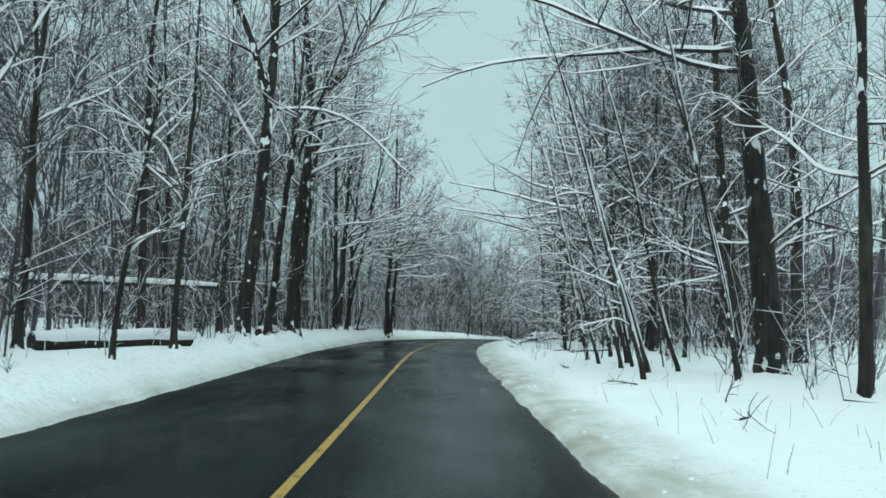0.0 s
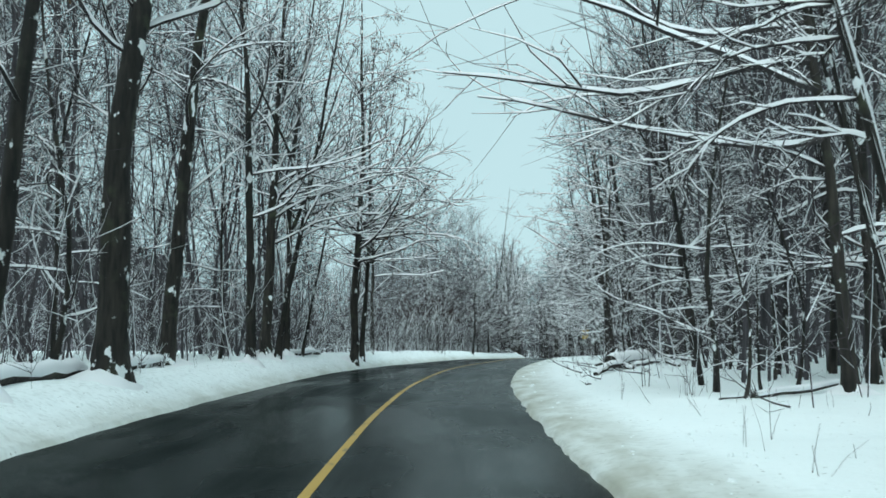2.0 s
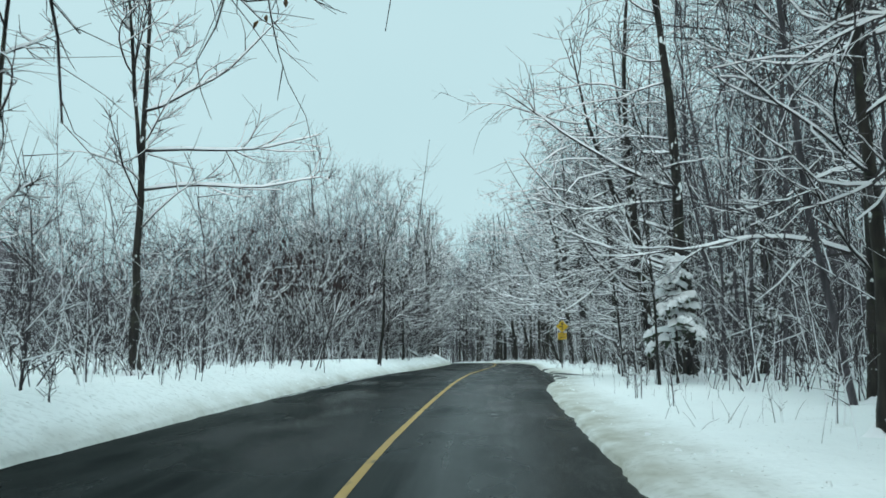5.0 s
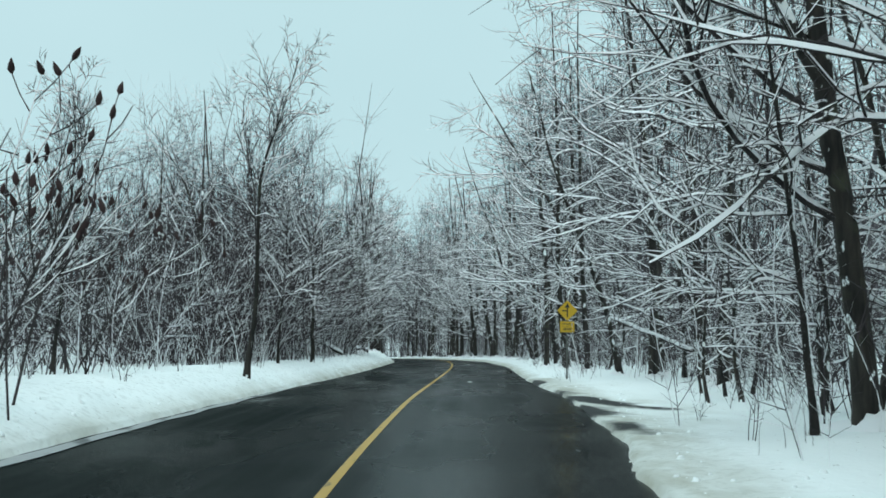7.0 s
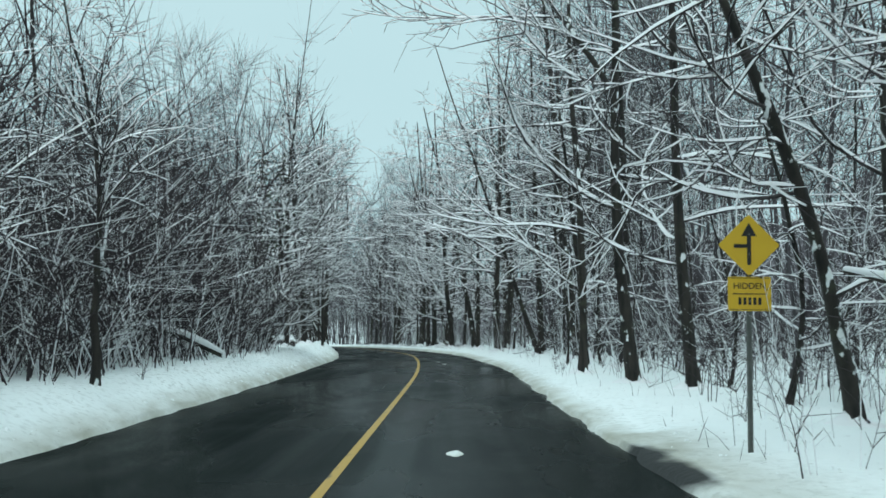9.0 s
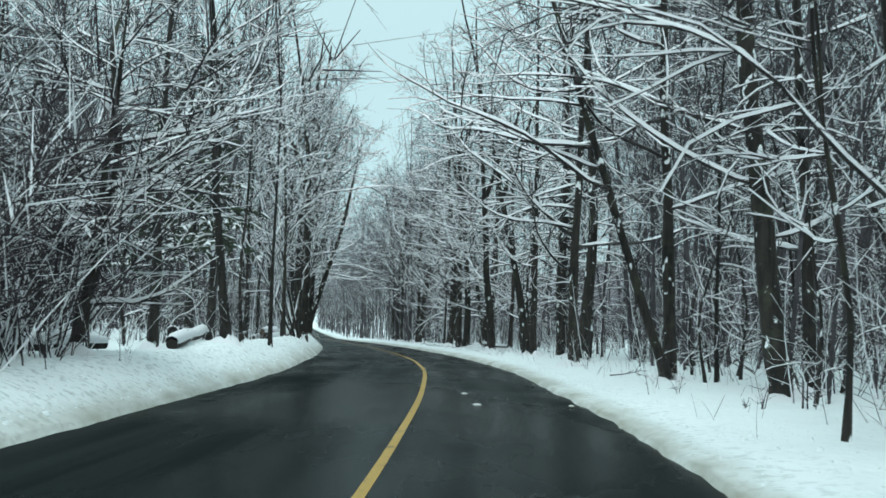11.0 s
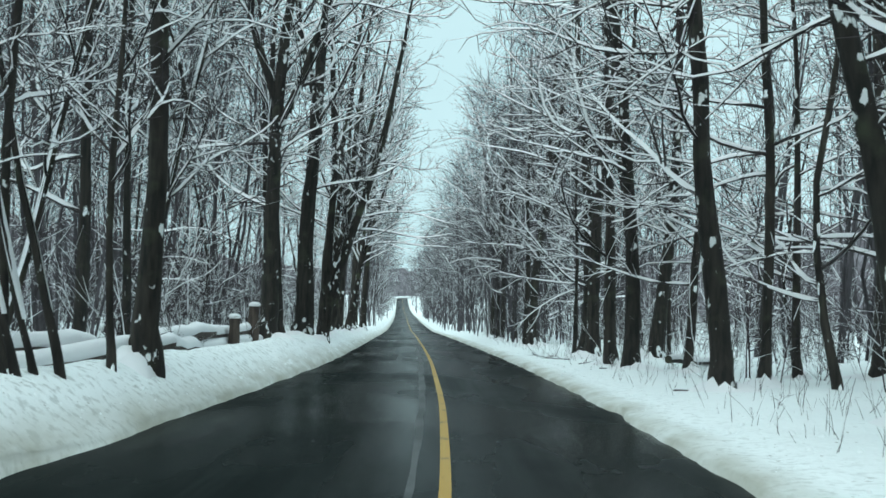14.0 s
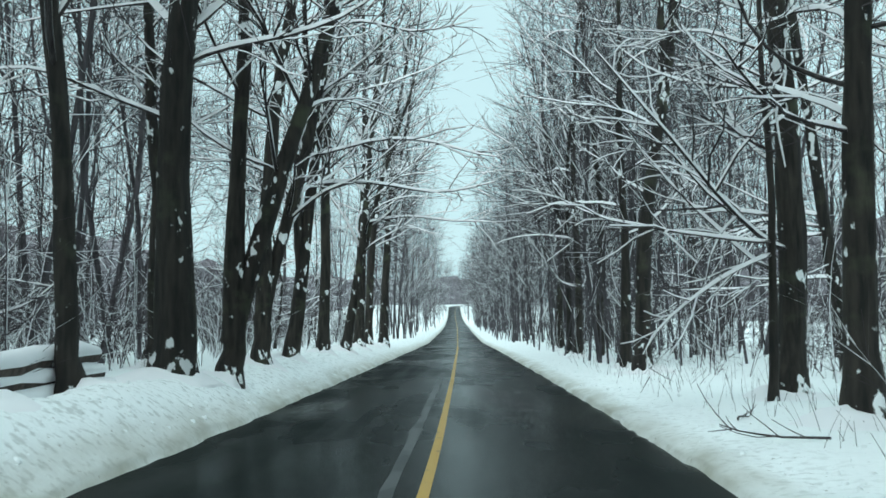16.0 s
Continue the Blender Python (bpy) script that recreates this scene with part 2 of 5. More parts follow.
def rings(paths, radii, angles, lift=None):
    """Points round each polyline (B, n, 3): angle 90 is the upper side."""
    t = unit(np.gradient(paths, axis=1))
    side = np.cross(t, np.array([0.0, 0.0, 1.0]))
    other = np.cross(t, np.array([0.0, 1.0, 0.0]))
    flat = np.linalg.norm(side, axis=-1, keepdims=True) < 0.15
    steep = flat.any(1, keepdims=True) & (np.linalg.norm(other, axis=-1, keepdims=True) > 0.3).all(1, keepdims=True)
    side = unit(np.where(flat | steep, other, side))
    up = np.cross(side, t)
    a = np.radians(np.asarray(angles, float))
    off = side[:, :, None] * np.cos(a)[:, None] + up[:, :, None] * np.sin(a)[:, None]
    r = radii[:, :, None, None]
    if lift is not None:
        r = r * np.asarray(lift)[..., :, None]
    return paths[:, :, None] + off * r


def skin(ring, closed):
    b, n, s, _ = ring.shape
    idx = np.arange(b * n * s).reshape(b, n, s)
    cols = s if closed else s - 1
    j, k = np.arange(cols), (np.arange(cols) + 1) % s
    q = np.stack([idx[:, :-1, j], idx[:, :-1, k], idx[:, 1:, k], idx[:, 1:, j]], -1)
    return ring.reshape(-1, 3), q.reshape(-1, 4)


def tubes(pile, paths, radii, sides):
    v, q = skin(rings(paths, radii, [360 * k / sides for k in range(sides)]), True)
    pile.add(v, q)


def snowy_twigs(pile, paths, radii, share=0.85, snow=0.0):
    """Thin twigs: a share of them carries a ridge of snow (material 1). With snow: four-sided, with a ridge of that height."""
    b, n = radii.shape
    white = np.repeat(np.arange(b) * 0.618034 % 1.0 < share, n - 1)
    if snow:
        up = np.where((np.arange(b) * 0.618034 % 1.0 < share)[:, None], 1.0 + np.minimum(snow, 1.3 * radii + 0.006) / radii, 1.0)
        lift = np.stack([np.ones_like(up), up, np.ones_like(up), np.ones_like(up)], -1)
        v, q = skin(rings(paths, radii, [0, 90, 180, 270], lift), True)
        m = np.zeros((b * (n - 1), 4), np.int32)
        m[:, 0] = m[:, 1] = white
    else:
        v, q = skin(rings(paths, radii, [90, 200, 340]), True)
        m = np.zeros((b * (n - 1), 3), np.int32)
        m[:, 0] = m[:, 2] = white
    pile.add(v, q, m.ravel())


def blades(pile, rng, start, way, length, width, share):
    """The thinnest twigs of plants that stand far off: slim slivers, a share of them white with snow."""
    way = unit(way)
    side = unit(np.cross(way, rng.normal(0, 1, way.shape))) * (width * rng.uniform(0.6, 1.1, len(way)))[:, None]
    tip = start + way * length[:, None]
    v = np.stack([start - side, start + side, tip + 0.35 * side, tip - 0.35 * side], 1)
    pile.add(v, np.arange(4 * len(v)).reshape(-1, 4), (rng.random(len(v)) < share).astype(np.int32))


def snow_ridges(pile, paths, radii, rng, depth):
    """A rounded cushion of snow along the upper side of limbs, broken here and there."""
    h = np.minimum(depth, 0.012 + 1.4 * radii) * rng.uniform(0.55, 1.0, radii.shape) * (rng.random(radii.shape) > 0.09)
    h[:, 0] = 0
    h[:, -1] *= 0.3
    edge = np.where(h > 0, 1.2, 0.85)
    lift = np.stack([edge, np.where(h > 0, 1.0 + h / radii, 0.85), edge], -1)
    v, q = skin(rings(paths, radii, [-6, 90, 186], lift), False)
    pile.add(v, q)


def grow(rng, start, way, length, n, rise, wobble):
    """Polylines (B, n, 3) that leave start along way, bend up by rise and wander."""
    b = len(start)
    p = np.zeros((b, n, 3))
    p[:, 0], d = start, unit(way)
    bend = rng.normal(0, 0.6 * wobble, (b, 3))
    for k in range(1, n):
        bend = 0.72 * bend + rng.normal(0, 0.55 * wobble, (b, 3))
        d = unit(d + bend + np.array([0, 0, 1.0]) * rise * 2 * k / n / n)
        p[:, k] = p[:, k - 1] + d * (length / (n - 1))[:, None]
    return p


def children(rng, paths, radii, count, lo, hi, spread, flat, toward=None):
    """Start points, directions and parent radii of count side shoots on each polyline."""
    b, n, _ = paths.shape
    s = rng.uniform(lo, hi, (b, count)) * (n - 1)
    i = np.minimum(s.astype(int), n - 2)
    f = (s - i)[..., None]
    rows = np.arange(b)[:, None]
    p = paths[rows, i] * (1 - f) + paths[rows, i + 1] * f
    t = unit(paths[rows, i + 1] - paths[rows, i])
    r = radii[rows, i] * (1 - f[..., 0]) + radii[rows, i + 1] * f[..., 0]
    side = rng.normal(0, 1, t.shape)
    side[..., 2] *= flat
    if toward is not None:
        side += toward
    side = unit(side - (side * t).sum(-1, keepdims=True) * t)
    a = np.radians(rng.uniform(*spread, (b, count)))[..., None]
    way = t * np.cos(a) + side * np.sin(a)
    return p.reshape(-1, 3), way.reshape(-1, 3), r.reshape(-1), s.reshape(-1) / (n - 1)


def taper(r0, n, end=0.25):
    return np.asarray(r0)[:, None] * np.linspace(1, end, n)[None]


def joined(pile, name, materials, smooth=True):
    return pile.mesh(name, materials, smooth) if pile.count else None


def tree_shape(seed, height, radius, limbs=13, subs=8, twigs=4, first=0.3, spread=(40, 75), reach=0.30,
               lean=(0, 0), toward=None, fork=0.0, rise=0.5, snow=0.03, leaves=0, sides=9, boughs=(), crook=0.006, cheap=False, thick=1.0, verge=99.0, stems=()):
    """Meshes of one bare tree: trunk, each limb, twigs and the snow on them, with its foot at the origin.
    boughs: low limbs of their own as (height, way x, way y, way z, length). stems: further leaders as (height, way x, way y, length).
    verge: how far off the pavement begins; over it nothing hangs low."""
    rng = np.random.default_rng(seed)
    n = 13
    z = np.linspace(0, 1, n)
    trunk = np.zeros((1, n, 3))
    walk_x, walk_y = (np.convolve(rng.normal(0, crook, n + 4), np.ones(5) / 3, 'valid').cumsum() for _ in range(2))
    walk_x, walk_y = (w - w[0] - z / z[5] * (w[5] - w[0]) for w in (walk_x, walk_y))
    trunk[0, :, 0] = height * (lean[0] * z + walk_x)
    trunk[0, :, 1] = height * (lean[1] * z + walk_y)
    trunk[0, :, 2] = height * z - 0.6 * (z == 0)
    tr = (radius * (1 - 0.86 * z ** 0.9) * (1 + 0.35 * np.exp(-z * height / 0.35)))[None]
    trunks, trs = [trunk], [tr]
    if fork:
        k = int(fork * (n - 1))
        p = grow(rng, trunk[:, k], np.array([[rng.normal(0, 0.3), rng.normal(0, 0.3), 1.0]]), np.array([height * (1 - fork) * 0.95]), n, 0.3, 0.04)
        trunks.append(p)
        trs.append(taper(tr[:, k] * 0.8, n, 0.15))
    for h, wx, wy, ln in stems:
        k = h / height
        foot = np.array([[np.interp(k, z, trunk[0, :, 0]), np.interp(k, z, trunk[0, :, 1]), h]])
        trunks.append(grow(rng, foot, np.array([[wx, wy, 1.0]]), np.array([ln]), n, 0.35, 0.05))
        trs.append(taper(np.array([0.85 * np.interp(k, z, tr[0])]), n, 0.15))
    cover, fine, stem, dry = Pile(), Pile(), Pile(), Pile()
    for p, r in zip(trunks, trs):
        if p is trunk:
            fine_z = np.concatenate([[0, 0.25 / height, 0.6 / height, 1.1 / height], z[2:]])
            p = np.stack([np.interp(fine_z, z, trunk[0, :, c]) for c in range(3)], -1)[None]
            p[0, 1:4, 2] = fine_z[1:4] * height - 0.15
            r = (radius * (1 - 0.86 * fine_z ** 0.9) * (1 + 0.32 * np.exp(-fine_z * height / 0.35)))[None]
        if not cheap:
            old, fine_t = np.linspace(0, 1, p.shape[1]), np.concatenate([np.linspace(0, 3, 5)[:-1] / (p.shape[1] - 1), np.linspace(3 / (p.shape[1] - 1), 1, 24)])
            p = np.stack([np.interp(fine_t, old, p[0, :, c]) for c in range(3)], -1)[None]
            r = np.interp(fine_t, old, r[0])[None]
            swell = np.convolve(rng.normal(0, 1, p.shape[1] + 2), [0.3, 0.5, 0.3], "valid")
            p[0, 3:, :2] += (0.22 * r[0, 3:] * np.convolve(rng.normal(0, 1, p.shape[1] - 1), [0.4, 0.5, 0.4], "valid"))[:, None] * np.array([[0.8, 0.6]])
            r = r * (1 + 0.07 * swell)
        ring = rings(p, r, [360 * k / sides for k in range(sides)])
        ring += rng.normal(0, 0.05, ring.shape[:3])[..., None] * (ring - p[:, :, None])
        if p[0, 0, 2] < 0.0:
            lobes = np.abs(np.sin(np.arange(sides) * 2.2 + rng.uniform(0, 3)))
            foot = np.exp(-np.maximum(p[0, :, 2], 0.0) / 0.28)
            ring += (0.22 * foot[None, :, None] * lobes[None, None])[..., None] * (ring - p[:, :, None])
        v, q = skin(ring, True)
        stem.add(v, q)
    l1p, l1r = [], []
    if fork or stems:
        limbs = limbs // len(trunks) + 3
    for p, r in zip(trunks, trs):
        s, w, pr, f = children(rng, p, r, limbs, first if p is trunk else 0.15, 0.97, spread, 0.6, toward)
        ln = height * reach * rng.uniform(0.55, 1.15, len(s)) * (1.12 - 0.75 * f)
        l1p.append(grow(rng, s, w, ln, 10, rise, 0.17))
        l1r.append(taper(np.minimum(pr * 0.55, thick * (0.007 + ln * 0.0078)), 10, 0.22))
    for h, wx, wy, wz, ln in boughs:
        k = h / height
        s = np.array([[height * lean[0] * k, height * lean[1] * k, h]])
        l1p.append(grow(rng, s, np.array([[wx, wy, wz]]), np.array([ln]), 10, 0.12, 0.155))
        l1r.append(taper(np.array([min(radius * 0.5, 0.012 + ln * 0.0085)]), 10, 0.25))
    l1p, l1r = np.concatenate(l1p), np.concatenate(l1r)
    clear = ~((np.abs(l1p[:, :, 0]) > verge) & (np.sign(l1p[:, :, 0]) == np.sign(l1p[:, -1:, 0])) & (l1p[:, :, 2] < 4.2)).any(1)
    clear &= l1p[:, -1, 2] - l1p[:, 0, 2] > -0.42 * np.linalg.norm(l1p[:, -1] - l1p[:, 0], axis=1)
    clear |= np.arange(len(clear)) < 2
    if radius > 0.1 and height > 8:
        clear &= (l1p[:, 2:, 2] > 1.9).all(1)
    boughs = tuple(range(int(clear[len(clear) - len(boughs):].sum()))) if boughs else ()
    l1p, l1r = l1p[clear], l1r[clear]
    snow_ridges(cover, l1p, l1r, rng, snow * 1.35)
    if abs(lean[0]) > 0.16 and radius < 0.1:
        snow_ridges(cover, trunk[:, 1:-2], 0.97 * tr[:, 1:-2], rng, 0.035)
    s, w, pr, f = children(rng, l1p, l1r, subs, 0.2, 1.0, (25, 62), 0.3)
    own = np.repeat(np.linalg.norm(np.diff(l1p, axis=1), axis=-1).sum(1), subs)
    ln = own * 0.42 * rng.uniform(0.45, 1.2, len(s)) * (1.15 - 0.6 * f)
    l2p = grow(rng, s, w, ln, 3 if cheap else 4, rise * 0.7, 0.34)
    l2n = l2p.shape[1]
    l2r = taper(np.minimum(pr * 0.65, 0.005 + ln * 0.0075), l2n, 0.35)
    near = len(boughs) * subs
    if near:
        snow_ridges(cover, l2p[-near:], l2r[-near:], rng, snow)
    limb_meshes = []
    for k in range(len(l1p)):
        one = Pile()
        tubes(one, l1p[k:k + 1], l1r[k:k + 1], 3 if cheap else 4)
        if k < len(l1p) - len(boughs):
            snowy_twigs(one, l2p[k * subs:(k + 1) * subs], l2r[k * subs:(k + 1) * subs] + 0.003, 0.62, 0 if cheap else 0.6 * snow)
        else:
            tubes(one, l2p[k * subs:(k + 1) * subs], l2r[k * subs:(k + 1) * subs], 3)
        limb_meshes.append(one.mesh("limb", [LIMB, SOFT], False))
    s, w, pr, f = children(rng, l2p, l2r, twigs, 0.2, 1.0, (20, 58), 0.5)
    ln = np.repeat(ln, twigs) * 0.55 * rng.uniform(0.4, 1.3, len(s)) + 0.08
    bends = 3 if boughs else 2
    if cheap:
        blades(fine, rng, s, w, ln, 0.010, 0.30)
    else:
        snowy_twigs(fine, grow(rng, s, w, ln, bends, 0.2, 0.2 * (bends - 2)), taper(np.full(len(s), 0.005 + snow * 0.09), bends, 0.5), 0.31)
    if leaves:
        p = l2p[rng.integers(0, len(l2p), leaves), rng.integers(1, l2n, leaves)] + rng.normal(0, 0.12, (leaves, 3))
        hang = p + np.stack([rng.normal(0, 0.03, leaves), rng.normal(0, 0.03, leaves), np.full(leaves, -0.11)], 1)
        dry_leaves = np.stack([p, hang], 1)
        tubes(dry, np.concatenate([dry_leaves[:, :1], dry_leaves.mean(1, keepdims=True), dry_leaves[:, 1:]], 1), np.tile([0.006, 0.034, 0.004], (leaves, 1)), 3)
    return dict(trunk=stem.mesh("trunk", [BARK]), limbs=limb_meshes, crown=fine.mesh("crown", [TWIG, SOFT], False),
                snow_cover=cover.mesh("snow_cover", [SOFT]), leaves=joined(dry, "foliage", [LEAF]))


def foot_snow(off, y, radius, seed):
    """Snow drifted up round the foot of a trunk; its rim follows the ground."""
    r = np.random.default_rng(seed)
    n = 14
    a = np.linspace(0, 2 * np.pi, n, endpoint=False)
    wide = 1 + 0.22 * np.convolve(np.tile(r.normal(0, 1, n), 3), np.ones(3) / 2, "same")[n:2 * n]
    tall = np.clip(0.6 + 0.4 * np.sin(a + r.uniform(0, 6.28)) + 0.25 * r.normal(0, 1, n), 0.15, 1.4)
    foot, v = on_ground(off, y), []
    for f, z in ((0.9, 1.0), (1.3, 0.8), (1.8, 0.4), (2.5, -0.12)):
        for k in range(n):
            d = radius * f * (1 + (wide[k] - 1) * (f > 1)) + (f > 1) * 0.05
            px, py = d * math.cos(a[k]), d * math.sin(a[k])
            if off < 0:
                px = min(px, max(0.3 * d, line_x(y + py) + left_edge(y + py) - 0.75 - foot.x))
            else:
                px = max(px, min(-0.3 * d, line_x(y + py) + right_edge(y + py) + 0.75 - foot.x))
            p = on_ground(foot.x + px - line_x(y + py), y + py)
            v.append((px, py, p.z - foot.z + 0.2 * z * (tall[k] if z > 0 else 1.0)))
    q = [(i * n + k, (i + 1) * n + k, (i + 1) * n + (k + 1) % n, i * n + (k + 1) % n) for i in range(3) for k in range(n)]
    return raw_mesh("snow_drift", np.array(v), np.array(q), np.zeros(len(q), np.int32), [SOFT])


def tree(shape, m, label, group="roadside trees", name="tree"):
    root = new(name)
    tagged(root, label, "tree", group)
    part("trunk", shape["trunk"], root)
    for me in shape["limbs"]:
        part("limb", me, root)
    tagged(part("crown", shape["crown"], root, "fine twigs lined with snow"), kind="stuff")
    tagged(part("snow_cover", shape["snow_cover"], root, "white snow lying along the limbs"), kind="stuff")
    if shape["leaves"]:
        tagged(part("foliage", shape["leaves"], root, "few dry brown hanging leaves"), kind="stuff")
    root.matrix_basis = m
    return root


# ---- the lie of the road: its painted line, its height and its two edges, along y ----
LINE = [(-60, -1.36), (0, -1.36), (20, -1.37), (30, -1.35), (40, -1.28), (50, -0.93), (60, 0.10), (70, 1.52), (80, 3.15), (90, 4.90), (100, 6.78),
        (110, 8.80), (120, 10.82), (130, 12.85), (140, 14.58), (150, 15.99), (160, 16.80), (170, 17.00), (185, 16.98), (200, 16.8), (246, 16.1),
        (400, 13.2), (560, 9.5), (690, 6.5), (730, 8.0), (760, 16.0), (800, 42.0), (850, 84.0), (900, 130.0)]
RISE = [(-60, 0.0), (0, 0.0), (10, 0.10), (20, 0.26), (30, 0.47), (40, 0.67), (50, 0.83), (60, 1.05), (70, 1.12), (80, 1.13), (90, 1.17), (100, 1.14),
        (110, 1.01), (120, 0.88), (130, 0.81), (140, 0.70), (150, 0.59), (160, 0.39), (170, 0.20), (190, -0.24), (220, -1.0), (280, -2.6), (350, -3.5),
        (450, -4.2), (560, -3.9), (620, -2.2), (680, 0.1), (740, 0.9), (900, 0.0)]
LEFT = [(-60, -4.1), (17, -4.05), (61, -4.25), (85, -4.25), (105, -4.1), (138, -4.25), (147, -4.05), (158, -4.15), (177, -3.5), (186, -3.25), (210, -3.2), (900, -3.2)]
RIGHT = [(-60, 3.0), (14, 3.0), (35, 2.8), (57, 2.8), (81, 3.03), (87, 3.05), (91, 3.6), (100, 3.85), (104, 3.75), (110, 3.45), (136, 3.25), (142, 2.95), (158, 2.7), (175, 2.8), (195, 2.75), (900, 2.6)]


def smooth_table(rows, soft):
    y = np.arange(-60, 901, 1.0)
    v = np.interp(y, *np.array(rows, float).T)
    k = np.hanning(2 * soft + 1)
    return y, np.convolve(np.pad(v, soft, mode="edge"), k / k.sum(), mode="valid")


LINE_T, RISE_T, LEFT_T, RIGHT_T = (smooth_table(r, s) for r, s in ((LINE, 6), (RISE, 6), (LEFT, 3), (RIGHT, 2)))


def line_x(y): return np.interp(y, *LINE_T)
def rise(y): return np.interp(y, *RISE_T)
def left_edge(y): return np.interp(y, *LEFT_T)
def right_edge(y): return np.interp(y, *RIGHT_T)


BANK_L = ((0, 0.0), (0.08, 0.05), (0.25, 0.14), (0.5, 0.27), (0.8, 0.42), (1.1, 0.54), (1.5, 0.62), (2.2, 0.63), (4, 0.58), (8, 0.55), (16, 0.6), (40, 1.0), (100, 1.6))
BANK_R = ((0, 0.0), (0.1, 0.05), (0.3, 0.10), (0.7, 0.13), (1.2, 0.17), (2, 0.22), (4, 0.22), (8, 0.2), (16, 0.3), (40, 0.8), (100, 1.6))


def noise2(x, y, scale, seed=0.0):
    return noise.noise(Vector((x * scale, y * scale, seed)))


def bank(y, off):
    """The height of the snow over the road at that distance from the line, outside the edges."""
    if off < 0:
        d = left_edge(y) - off
        fence = np.clip((y - 152) / 8, 0, 1) * np.clip((192 - y) / 6, 0, 1)  # a steeper windrow in front of the log fence
        h = np.interp(d * (1 + 0.35 * fence), *np.array(BANK_L).T) * (1 + 0.12 * np.clip((y - 130) / 20, 0, 1))
        h += fence * (0.07 * math.exp(-((d - 1.1) / 0.4) ** 2) - 0.24 * np.clip((d - 1.5) / 0.7, 0, 1) * np.clip((9 - d) / 5, 0, 1))
    else:
        d = off - right_edge(y)
        h = np.interp(d, *np.array(BANK_R).T)
        drive = math.exp(-((y - 98) / 5.5) ** 2)
        h *= 1 - 0.9 * drive * (d < 12)
    if d <= 0:
        return -0.06
    amp = min(1.0, d / 0.6)
    if off > 0 and d < 12:
        amp *= 1 - 0.8 * math.exp(-((y - 99) / 5.0) ** 2)
    x = line_x(y) + off
    h += amp * (0.07 * noise2(x, y, 0.35) + 0.03 * noise2(x, y, 0.8, 3))
    if off > 0:
        h += 0.3 * math.exp(-((y - 50.8) / 3.2) ** 2 - ((off - 7.0) / 2.0) ** 2)
    rough = amp * max(0.0, 1 - abs(d - 1.1) / 1.4)
    h += rough * (0.05 * noise2(x, y, 1.9, 5) + 0.035 * noise2(x, y, 3.6, 6)) * (1.0 if off < 0 else 0.7)
    if off > 0 and d > 1.2:
        h += min(1.0, (d - 1.2) / 1.5) * (0.09 * noise2(x, y, 0.6, 11) + 0.04 * noise2(x, y, 1.5, 12)) * (1 - math.exp(-((y - 99) / 6.0) ** 2))
    if d > 6:
        h += min(1, (d - 6) / 10) * 0.25 * noise2(x, y, 0.09, 9)
    return max(h, 0.004)


def on_ground(off, y):
    return Vector((line_x(y) + off, y, rise(y) + bank(y, off)))


# meltwater on the turnout: offset, y, half width, half length, slant
TURNOUT = ((3.5, 103.4, 0.4, 2.4, -0.22), (4.2, 99.6, 0.6, 2.6, -0.32), (3.8, 96.6, 0.6, 2.2, -0.15), (4.9, 97.4, 0.4, 2.0, -0.4), (3.9, 92.6, 0.3, 1.6, -0.1), (3.5, 109.5, 0.3, 2.4, -0.1))


